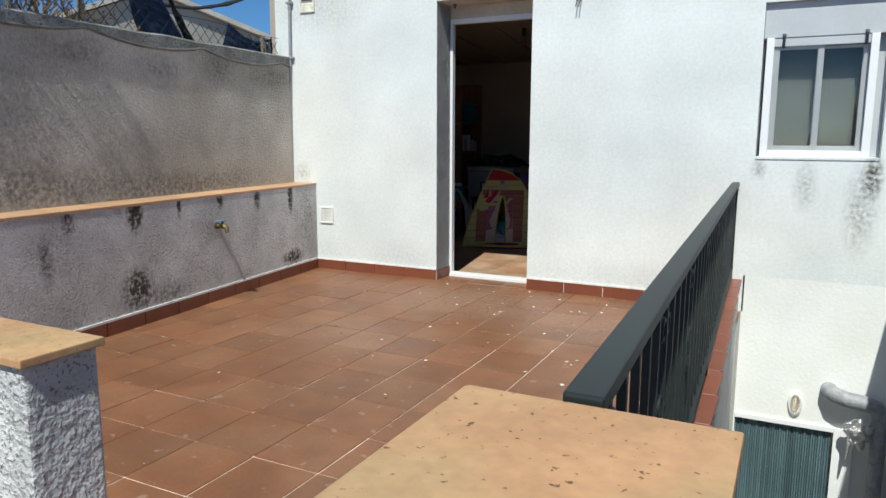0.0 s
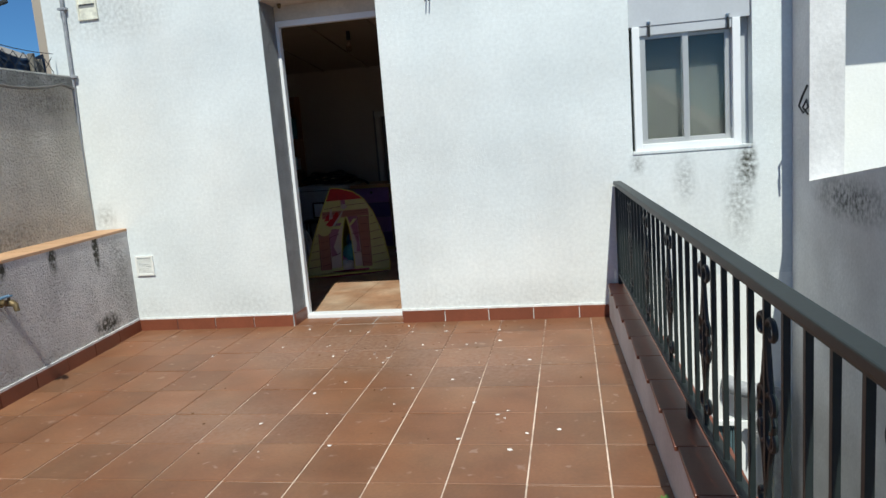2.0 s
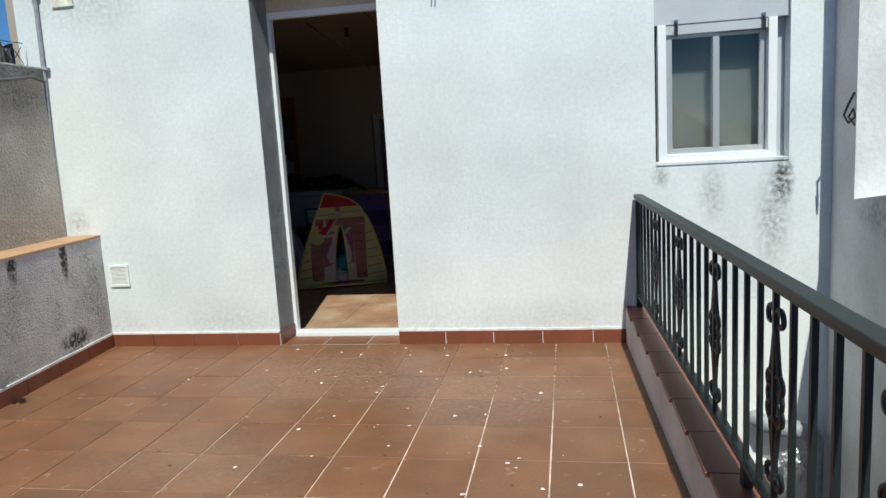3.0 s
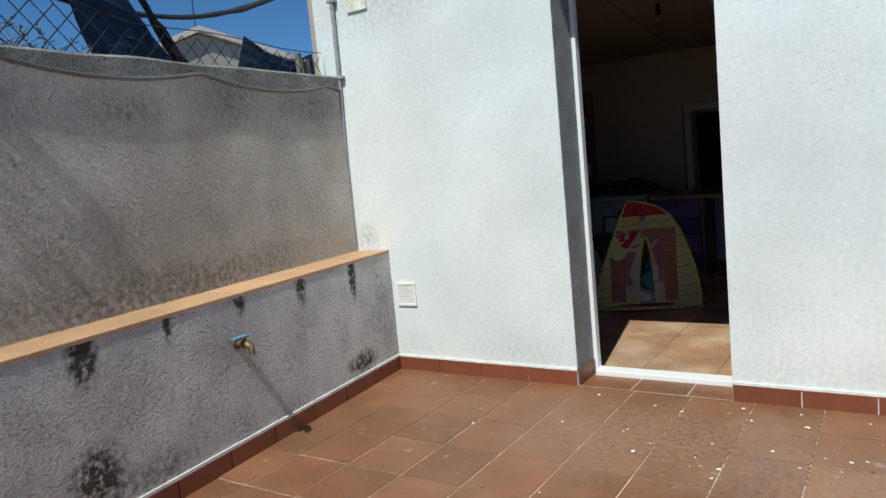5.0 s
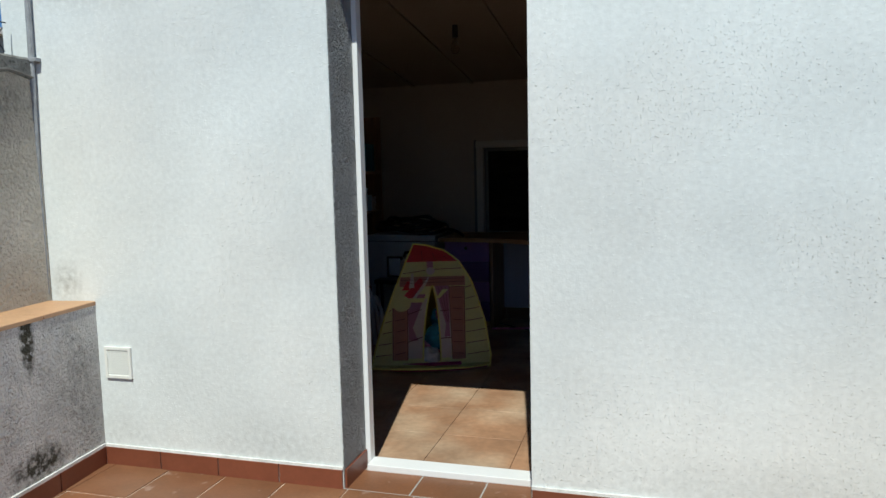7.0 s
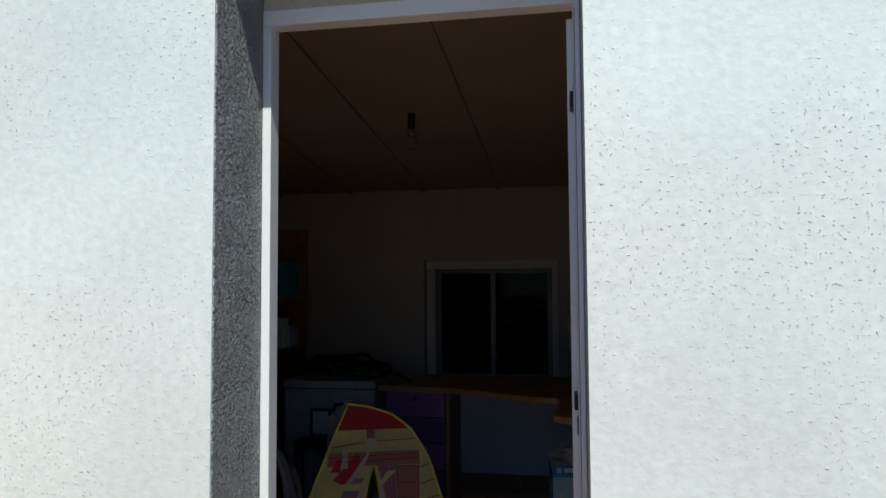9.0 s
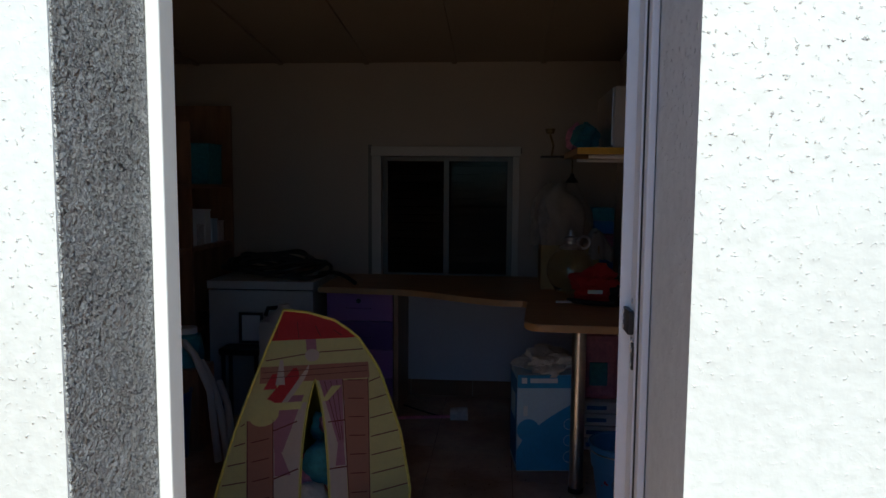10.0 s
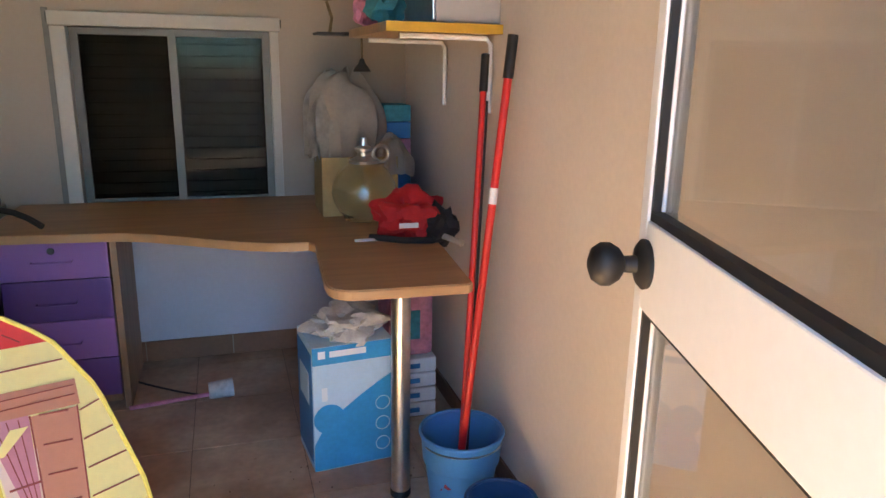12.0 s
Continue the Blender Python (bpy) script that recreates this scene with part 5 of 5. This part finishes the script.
patch("printed_shutter", lerp_rows(0.06, 0.55, 0.545, 0.535, 0.63, 0.64), tent_brown, label="salmon-brown printed shutter")
patch("printed_shutter", lerp_rows(0.06, 0.41, 0.145, 0.15, 0.245, 0.25), tent_brown, label="salmon-brown printed shutter")
patch("printed_beam", lerp_rows(0.555, 0.62, 0.20, 0.205, 0.648, 0.645), tent_brown, 0.0045, label="salmon-brown printed lintel")
patch("printed_window", [(v, (0.248), slit(v)[0] - 0.008) for v in [0.07 + 0.40 * k / 10 for k in range(11)]], tent_white, label="white printed window field")
patch("printed_window", [(v, slit(v)[1] + 0.008, 0.540) for v in [0.07 + 0.40 * k / 10 for k in range(11)]], tent_white, label="white printed window field")
patch("printed_curtain", lerp_rows(0.30, 0.555, 0.506, 0.438, 0.533, 0.533), tent_pink, 0.0045, "mauve printed curtain")
patch("printed_curtain", lerp_rows(0.21, 0.30, 0.495, 0.508, 0.535, 0.530), tent_pink, 0.0045, "mauve printed curtain")
patch("printed_curtain", lerp_rows(0.28, 0.50, 0.252, 0.252, 0.285, 0.375), tent_pink, 0.0045, "mauve printed curtain")
patch("printed_curtain", lerp_rows(0.19, 0.28, 0.252, 0.254, 0.315, 0.28), tent_pink, 0.0045, "mauve printed curtain")
patch("printed_shape", [(0.455 + 0.155 * k / 8, 0.195 + 0.14 * k / 8, 0.275 + 0.135 * k / 8 - 0.06 * (k / 8) ** 4) for k in range(9)], tent_red, 0.0065, "red printed feather shape")
patch("printed_shape", [(0.47 + 0.15 * k / 8, 0.282 + 0.115 * k / 8, 0.305 + 0.125 * k / 8 - 0.03 * (k / 8) ** 4) for k in range(9)], tent_white, 0.0068, "white printed feather shape")
patch("printed_shape", [(0.545 + 0.10 * k / 8, 0.262 + 0.02 * k / 8, 0.30 - 0.005 * k / 8) for k in range(9)], tent_white, 0.0074, "white printed feather shape")
patch("printed_shape", [(0.53 + 0.06 * k / 8, 0.215 + 0.035 * k / 8, 0.265 + 0.01 * k / 8) for k in range(9)], tent_red, 0.0066, "red printed feather shape")
patch("printed_shape", [(0.44 + 0.055 * math.sin(a), 0.205 - 0.055 * math.cos(a), 0.205 + 0.07 * math.cos(a)) for a in [-1.4 + 2.8 * k / 8 for k in range(9)]], tent_yellow, 0.0075, "pale yellow printed shape")
patch("printed_shape", lerp_rows(0.445, 0.475, 0.22, 0.26, 0.36, 0.37, 4), tent_yellow, 0.0078, "pale yellow printed shape")
patch("printed_shape", lerp_rows(0.47, 0.53, 0.445, 0.49, 0.47, 0.53, 4), tent_yellow, 0.0078, "pale yellow printed shape")
patch("bell_strap", lerp_rows(0.66, 0.725, 0.392, 0.388, 0.432, 0.43, 2), tent_pink, 0.003, "mauve printed strap")
patch("bell", [(0.659 + 0.026 * math.sin(a), 0.413 - 0.03 * math.cos(a), 0.413 + 0.03 * math.cos(a)) for a in [-1.5 + 3.0 * k / 8 for k in range(9)]], tent_white, 0.005, "round white printed bell")


def line(u0, v0, u1, v1, lift=0.006, w=0.0022):
    part("printed_line", tube([on(u0 + (u1 - u0) * k / 4, v0 + (v1 - v0) * k / 4, lift) for k in range(5)], w, 4), tent_line, tent)


for k in range(7):
    v = 0.10 + 0.075 * k
    line(0.645, v - 0.012, edge_u(v)[1] - 0.01, v + 0.005, 0.003)
    if k < 5:
        line(edge_u(v)[0] + 0.012, v - 0.01, 0.14, v, 0.003)
    line(0.555, v, 0.62, v - 0.004)
    if k < 4:
        line(0.165, v, 0.232, v + 0.012)
line(0.225, 0.645, 0.385, 0.665, 0.003)
line(0.44, 0.67, 0.625, 0.675, 0.003)
for v in (0.575, 0.598):
    line(0.21, v, 0.64, v + 0.008, 0.0068, 0.0015)
for a, b in ((0.063, 0.553), ):
    line(0.545, a, 0.535, b)
    line(0.631, a, 0.641, b)
    line(0.145, a, 0.15, 0.41)
    line(0.245, a, 0.25, 0.41)
for v in (0.385, 0.20):
    line(0.25, v - 0.02, 0.345, v + 0.012, 0.005, 0.003)
    line(0.47, v, 0.54, v + 0.004, 0.005, 0.003)
for k in range(4):
    line(0.27 + 0.09 * k, 0.735, 0.28 + 0.075 * k, 0.735 + 0.085 - 0.02 * k, 0.003, 0.0015)
for u0, u1 in ((0.46, 0.515), (0.485, 0.52), (0.51, 0.527)):
    line(u0, 0.55, u1, 0.31, 0.0065, 0.0014)
for k, (mat, x, y, z, r, w) in enumerate(((grey_toy, -0.2, 1.86, 0.075, 0.075, "white and grey"), (teal_toy, -0.17, 1.97, 0.19, 0.085, "teal"), (pink_toy, -0.26, 1.96, 0.13, 0.07, "pink"), (grey_toy, -0.08, 2.0, 0.1, 0.09, "pale grey"), (teal_toy, -0.2, 2.1, 0.3, 0.06, "teal"), (pink_toy, -0.16, 2.04, 0.33, 0.04, "pale pink"))):
    toy = thing("plush_toy", (x, y, 0.006), w + " plush toy heaped inside the tent", "toy", "toys in the tent")
    part("body", blob((x, y, max(z, r * 0.9)), r, rough=0.3, seed=40 + k), mat, toy, smooth=True)

# box, bin, buckets, mops
pb = thing("product_carton", (0.76, 2.5, 0), "worn blue and white printed carton with crumpled plastic on top", "carton")
PM = Matrix.Translation((0.655, 2.415, 0)) @ Matrix.Rotation(radians(6), 4, "Z")


def pbox(a, name, mat, label="", bevel=0.002, parent=pb):
    b = box(*a, bevel)
    b.transform(PM)
    return part(name, b, mat, parent, label)


pbox((0, 0.29, 0, 0.24, 0.0, 0.47), "body", card_pale)
pbox((0.0, 0.29, -0.0022, -0.0004, 0.405, 0.468), "print_band", card_blue, "blue header band", 0)
pbox((0.06, 0.19, -0.0035, -0.0024, 0.43, 0.452), "lettering", print_white, "bar of white lettering", 0)
pbox((0.02, 0.045, -0.0035, -0.0024, 0.428, 0.455), "emblem", print_white, "white square emblem", 0)
bm = bmesh.new()
pts = [(0.0, 0.0)] + [(0.29, 0.0)] + [(0.29 - 0.29 * k / 10, 0.34 * (1 - k / 10) ** 0.75 + 0.10 * (k / 10)) for k in range(11)]
f = bm.faces.new([bm.verts.new((x, -0.0012, z + 0.004)) for x, z in pts])
ex = bmesh.ops.extrude_face_region(bm, geom=[f])
for v in ex["geom"]:
    if isinstance(v, bmesh.types.BMVert):
        v.co.y = -0.0022
bmesh.ops.recalc_face_normals(bm, faces=bm.faces)
bm.transform(PM)
part("print_wave", bm, card_blue, pb, "blue printed sweep")
b = lathe((0, 0, 0), [(0, 0), (0.055, 0), (0.055, 0.0012), (0, 0.0012)], 24)
b.transform(PM @ Matrix.Translation((0.055, -0.0024, 0.2)) @ Matrix.Rotation(radians(90), 4, "X"))
part("print_spot", b, card_blue, pb, "round blue print")
pbox((0.03, 0.05, -0.004, -0.0026, 0.27, 0.32), "print_mark", print_white, "", 0)
for z in (0.07, 0.15, 0.23):
    b = tube([(0.25 + 0.026 * math.cos(k * math.tau / 20), -0.0032, z + 0.026 * math.sin(k * math.tau / 20)) for k in range(20)], 0.002, 4, close=True)
    b.transform(PM)
    part("print_ring", b, card_pale, pb, "pale ring print")
pbox((-0.0025, -0.0005, 0.01, 0.23, 0.03, 0.44), "side_print", card_deep, "deep blue side print", 0)
pbox((-0.004, -0.0027, 0.05, 0.19, 0.24, 0.36), "side_photo", card_pale, "", 0)
part("plastic", blob((0.79, 2.54, 0.50), 0.13, rough=0.6, seed=51, sub=4, squash=(1.0, 0.8, 0.5)), plastic_bag, pb, "crumpled clear plastic", True)
pk = thing("wrapped_packs", (1.08, 2.85, 0), "stack of wrapped paper packs beside the carton", "packs")
for k in range(4):
    part("pack", box(0.98, 1.19, 2.72, 2.95, k * 0.065, k * 0.065 + 0.06, 0.008), print_white, pk)
    part("print", box(1.02, 1.12, 2.717, 2.7195, k * 0.065 + 0.02, k * 0.065 + 0.04), card_deep, pk)
part("bag", box(0.99, 1.18, 2.73, 2.94, 0.262, 0.6, 0.03), print_pink, pk, "pink and teal printed bag")
part("bag_print", box(1.03, 1.12, 2.722, 2.7295, 0.34, 0.46, 0.002), teal_toy, pk)


def bucket(x, y, r, h, mat, label):
    t = thing("bucket", (x, y, 0), label, "bucket", "buckets against the wall")
    part("body", lathe((x, y, 0), [(0, 0.0), (r * 0.7, 0.0), (r * 0.72, 0.01), (r * 0.88, h * 0.62), (r * 0.92, h * 0.63), (r * 0.94, h * 0.66), (r * 0.99, h * 0.98), (r * 0.96, h * 0.985), (r * 0.85, h * 0.6), (r * 0.68, 0.012), (0, 0.012)], 36), mat, t, smooth=True)
    part("rim", tube([(x + r * math.cos(k * math.tau / 36), y + r * math.sin(k * math.tau / 36), h) for k in range(36)], 0.006, 8, close=True), mat, t, smooth=True)
    part("handle", tube([(x + r * math.cos(a), y + r * math.sin(a) - 0.0, h - 0.025) for a in [3.4 + 0.2 * k for k in range(13)]], 0.003, 5), chrome, t)
    return t


bucket(1.09, 2.105, 0.133, 0.27, bucket_blue, "mid-blue plastic bucket holding mops")
bucket(1.114, 1.815, 0.102, 0.2, bucket_dark, "small dark blue plastic bucket")
for k, (foot, top, r) in enumerate((((1.07, 2.085, 0.06), (1.22, 2.12, 1.49), 0.0125), ((1.09, 2.115, 0.05), (1.238, 2.39, 1.44), 0.011), ((1.12, 2.145, 0.05), (1.254, 2.40, 1.40), 0.006))):
    a, b = Vector(foot), Vector(top)
    mp = thing("mop", foot, ("bright red mop handle with a black grip", "red mop handle with a black grip", "thin dark mop handle")[k] + " standing in the bucket", "mop", "mops in the bucket")
    part("handle", tube([a, a.lerp(b, 0.5), a.lerp(b, 0.92)], r, 12), red_paint if k < 2 else black_iron, mp, smooth=True)
    if k < 2:
        part("grip", tube([a.lerp(b, 0.915), b], r * 1.25, 12), black_rubber, mp, "black grip", True)
        part("head", blob((foot[0] - 0.015, foot[1] - 0.02, 0.12), 0.05, rough=0.8, seed=60 + k, squash=(1, 1, 0.8)), mop_red, mp, "red yarn head")
    if k == 0:
        c = a.lerp(b, 0.66)
        part("label", tube([c, c.lerp(b, 0.1)], r * 1.06, 12), print_white, mp, "pale sticker")
stick = thing("white_stick", (0.83, 1.9, 0), "thin white stick lying on the floor", "stick")
part("rod", tube([(0.77, 1.74, 0.01), (0.9, 2.11, 0.012)], 0.009, 8), print_white, stick, smooth=True)
rag = thing("floor_rag", (0.94, 1.95, 0), "crumpled dirty yellowish rag on the floor", "rag")
part("cloth", blob((0.95, 1.96, 0.018), 0.1, rough=0.6, seed=71, sub=4, squash=(1.0, 0.9, 0.3)), surf("dirty_rag", (0.48, 0.40, 0.26), 0.95, var=0.25, scale=20, bump=0.5, bscale=40), rag, smooth=True)
brush = thing("toilet_brush", (0.33, 3.1, 0), "dropped brush with a pink handle and white head", "brush")
part("handle", tube([(-0.02, 3.06, 0.02), (0.3, 3.1, 0.025)], 0.009, 8), pink_toy, brush, "pink handle", True)
part("head", tube([(0.29, 3.1, 0.04), (0.39, 3.11, 0.042)], [0.035, 0.04], 14), grey_toy, brush, smooth=True)
cord = thing("loose_cable", (0.1, 3.2, 0), "thin dark green cord on the floor", "cable")
part("strand", tube([(-0.02, 3.35, 0.006), (0.06, 3.28, 0.006), (0.16, 3.2, 0.006), (0.27, 3.13, 0.006)], 0.005, 6), black_rubber, cord)
bm = bmesh.new()
for i in range(60):
    x, y = random.uniform(0.3, 1.1), random.uniform(1.5, 2.6)
    s = random.uniform(0.002, 0.006)
    box(x, x + s, y, y + s * 1.3, 0.0005, 0.003, bm=bm)
crumbs = tagged(thing("floor_crumbs", (0.7, 2, 0), "small crumbs and bits of dirt on the floor", "crumbs"), kind="stuff")
part("bits", bm, dead_leaf, crumbs)

# wall shelf with its load
ws = thing("wall_shelf", (1.1, 2.8, 1.5), "wooden wall shelf with a yellow edge on white brackets", "shelf")
part("board", box(0.90, RX1 - 0.001, 2.345, 3.0, 1.50, 1.53, 0.002), beech, ws)
part("edge_strip", box(0.90, RX1 - 0.001, 2.341, 2.3445, 1.50, 1.53), yellow_edge, ws, "yellow front edge")
for y in (2.42, 2.92):
    br = part("bracket", tube([(RX1 - 0.012, y, 1.25), (RX1 - 0.012, y, 1.47), (RX1 - 0.03, y, 1.49), (0.96, y, 1.492)], 0.009, 8), white_metal, ws, "white bracket", True)
mw = thing("metal_box", (1.15, 2.6, 1.53), "grey metal box on the wall shelf", "box")
part("body", box(1.06, RX1 - 0.004, 2.36, 2.85, 1.532, 1.80, 0.005), grey_shell, mw)
part("door", box(1.052, 1.0595, 2.365, 2.845, 1.54, 1.795, 0.002), chrome, mw, "brushed metal front")
sh = thing("shelf_bundle", (0.98, 2.8, 1.53), "dark and pink cloth bundle on the wall shelf", "cloth")
part("cloth", blob((0.975, 2.72, 1.6), 0.075, rough=0.5, seed=81, squash=(0.9, 1.3, 0.9)), teal_toy, sh, smooth=True)
part("cloth", blob((0.95, 2.9, 1.6), 0.07, rough=0.5, seed=82, squash=(0.7, 1.0, 0.95)), pink_toy, sh, smooth=True)
cs = thing("wall_candlestick", (0.84, 3.1, 1.5), "small dark iron candlestick fixed by the shelf", "candlestick")
part("plate", box(0.78, 0.89, 3.04, 3.16, 1.512, 1.522, 0.003), black_iron, cs)
part("arm", tube([(0.885, 3.1, 1.517), (0.92, 3.05, 1.517), (0.94, 2.99, 1.517)], 0.008, 6), black_iron, cs)
part("stem", tube([(0.84, 3.1, 1.52), (0.85, 3.1, 1.58), (0.83, 3.1, 1.64)], 0.006, 8), brass, cs, smooth=True)
part("cup", lathe((0.83, 3.1, 1.64), [(0, 0), (0.02, 0.004), (0.028, 0.03), (0.024, 0.03), (0, 0.01)], 16), brass, cs, smooth=True)
pend = thing("pendant_bell", (0.94, 2.95, 1.4), "small brass bell hanging under the shelf", "bell")
part("cord", tube([(0.94, 2.95, 1.499), (0.94, 2.95, 1.42)], 0.004, 6), brass, pend)
part("bell", lathe((0.94, 2.95, 1.375), [(0.035, 0), (0.03, 0.01), (0.014, 0.03), (0.008, 0.048), (0, 0.05)], 16), black_iron, pend, smooth=True)
bl = thing("bulb_socket", (-0.01, 2.0, 2.2), "bare bulb on a black socket under the ceiling", "lamp")
part("socket", tube([(-0.01, 2.0, 2.285), (-0.01, 2.0, 2.2)], [0.018, 0.02], 12), black_iron, bl, smooth=True)
part("bulb", lathe((-0.01, 2.0, 2.095), [(0, 0), (0.02, 0.006), (0.03, 0.03), (0.026, 0.06), (0.013, 0.09), (0.012, 0.105)], 18), globe_glass, bl, smooth=True)

# ---- tiles, last ----
def pieces(name, spots, size, material, parent):
    """Alike tiles as objects of their own on one mesh each kind of size."""
    made = {}
    sx, sy, sz, bevel = size
    for (x, y, z), (w, d, h) in spots:
        key = (round(w, 4), round(d, 4), round(h, 4))
        if key not in made:
            b = box(-w / 2, w / 2, -d / 2, d / 2, -h / 2, h / 2)
            top = [e for e in b.edges if all(v.co.z > 0 for v in e.verts)]
            bmesh.ops.bevel(b, geom=top, offset=bevel, segments=1, affect="EDGES")
            me = bpy.data.meshes.new(name)
            b.to_mesh(me)
            b.free()
            me.materials.append(material)
            made[key] = me
        o = new(name, made[key])
        o.parent = parent
        o.location = Vector((x, y, z)) - parent.location


def setting(name, label, category="floor"):
    return tagged(thing(name, (0, 0, 0), label, category), kind="structure")


PX, PY, GAP = 0.2905, 0.325, 0.0065
terrace = setting("terrace_floor", "worn terracotta terrace tiles with pale patchy joints")
spots = []
for i in range(13):
    x1 = 2.052 + PX - i * PX
    x0 = x1 - PX
    a, b = x0, min(x1, 2.33)
    for j in range(16):
        y0 = -2.24 - 8 * PY + j * PY
        y1 = min(y0 + PY, -0.001)
        y0 = max(y0, Y_END)
        if y1 - y0 < 0.03 or b - a < 0.03 or b < wall_x((y0 + y1) / 2, -1.23):
            continue
        spots.append((((a + b) / 2, (y0 + y1) / 2, -0.005 + 0.0006 * ((i * 7 + j * 3) % 4 - 2)), (b - a - GAP, y1 - y0 - GAP, 0.012)))
pieces("tile", spots, (0, 0, 0, 0.0012), terracotta, terrace)
spots = []
for i in range(3):
    a, b = D0 + i * 0.2865 + 0.0, min(D0 + (i + 1) * 0.2865, D1)
    spots.append((((a + b) / 2, 0.1, -0.005), (b - a - GAP, 0.196, 0.012)))
pieces("tile", spots, (0, 0, 0, 0.0012), terracotta, terrace)

skirt = setting("baseboard", "dark terracotta skirting tiles along the walls", "baseboard")
H, P = 0.083, 0.298
spots = []
x = D1
while x < 2.17:
    b = min(x + P, 2.178)
    spots.append((((x + b) / 2, -0.005, H / 2), (b - x - 0.006, 0.0095, H)))
    x += P
x = D0
while x > -1.19:
    a = max(x - P, -1.198)
    spots.append((((x + a) / 2, -0.005, H / 2), (x - a - 0.006, 0.0095, H)))
    x -= P
spots.append(((0.009, 0.115, H / 2), (0.0095, 0.225, H)))
pieces("skirting_tile", spots, (0, 0, 0, 0.001), skirt_tile, skirt)
slant = math.atan(0.105)
me = None
for k in range(17):
    y = -0.01 - (k + 0.5) * P
    if y < Y_END:
        break
    if me is None:
        b = box(-0.005, 0.005, -P / 2 + 0.003, P / 2 - 0.003, 0, H)
        me = bpy.data.meshes.new("skirting_tile")
        b.to_mesh(me)
        b.free()
        me.materials.append(skirt_tile)
    o = new("skirting_tile", me)
    o.parent = skirt
    o.matrix_basis = Matrix.Translation((wall_x(y, -1.2) + 0.0055, y, 0)) @ Matrix.Rotation(slant, 4, "Z")
joint = setting("trim", "white mortar line over the skirting tiles", "trim")
part("mortar", box(D1, 2.178, -0.0085, -0.0003, H, H + 0.012), white_grout, joint)
part("mortar", box(-1.19, D0, -0.0085, -0.0003, H, H + 0.012), white_grout, joint)
part("mortar", slab([(wall_x(0, -1.2) + 0.0003, -0.009), (wall_x(0, -1.2) + 0.009, -0.009), (wall_x(Y_END, -1.2) + 0.009, Y_END), (wall_x(Y_END, -1.2) + 0.0003, Y_END)], H, H + 0.014), white_grout, joint)

ledge = setting("ledge", "ochre tile ledge capping the low wall", "ledge")
me = None
for k in range(22):
    y = -0.004 - (k + 0.5) * 0.33
    if me is None:
        b = box(-0.121, 0.121, -0.1635, 0.1635, 0, 0.018)
        top = [e for e in b.edges if all(v.co.z > 0.01 for v in e.verts)]
        bmesh.ops.bevel(b, geom=top, offset=0.002, segments=1, affect="EDGES")
        me = bpy.data.meshes.new("ledge_tile")
        b.to_mesh(me)
        b.free()
        me.materials.append(ledge_tile)
    o = new("ledge_tile", me)
    o.parent = ledge
    o.matrix_basis = Matrix.Translation((wall_x(y, -1.3195), y, 0.745)) @ Matrix.Rotation(slant, 4, "Z")
kerb = setting("kerb_cap", "terracotta tile cap on the terrace kerb", "kerb")
spots = [((kerb_x(-0.15 - 0.3 * k, 2.244), -0.004 - (k + 0.5) * 0.3, 0.214), (0.156, 0.296, 0.016)) for k in range(14)]
pieces("cap_tile", spots, (0, 0, 0, 0.002), skirt_tile, kerb)

room_floor = setting("floor", "worn brown ceramic room floor with dusty patches")
spots = []
for i in range(8):
    for j in range(9):
        x0, y0 = 0.235 + (i - 5) * 0.4, 0.29 + j * 0.4
        a, b, c, d = max(x0, RX0), min(x0 + 0.4, RX1), y0, min(y0 + 0.4, RY1)
        if b - a > 0.03 and d - c > 0.03:
            spots.append((((a + b) / 2, (c + d) / 2, -0.005), (b - a - 0.003, d - c - 0.003, 0.010)))
pieces("floor_tile", spots, (0, 0, 0, 0.0008), floor_brown, room_floor)
rs = setting("baseboard_room", "brown ceramic skirting of the room", "baseboard")
spots = [(((-0.6 + 0.4 * k), RY1 - 0.007, 0.05), (0.396, 0.008, 0.1)) for k in range(5)]
spots += [((RX1 - 0.006, 0.5 + 0.4 * k, 0.04), (0.0095, 0.396, 0.08)) for k in range(8)]
pieces("skirting_tile", spots, (0, 0, 0, 0.001), room_skirt, rs)
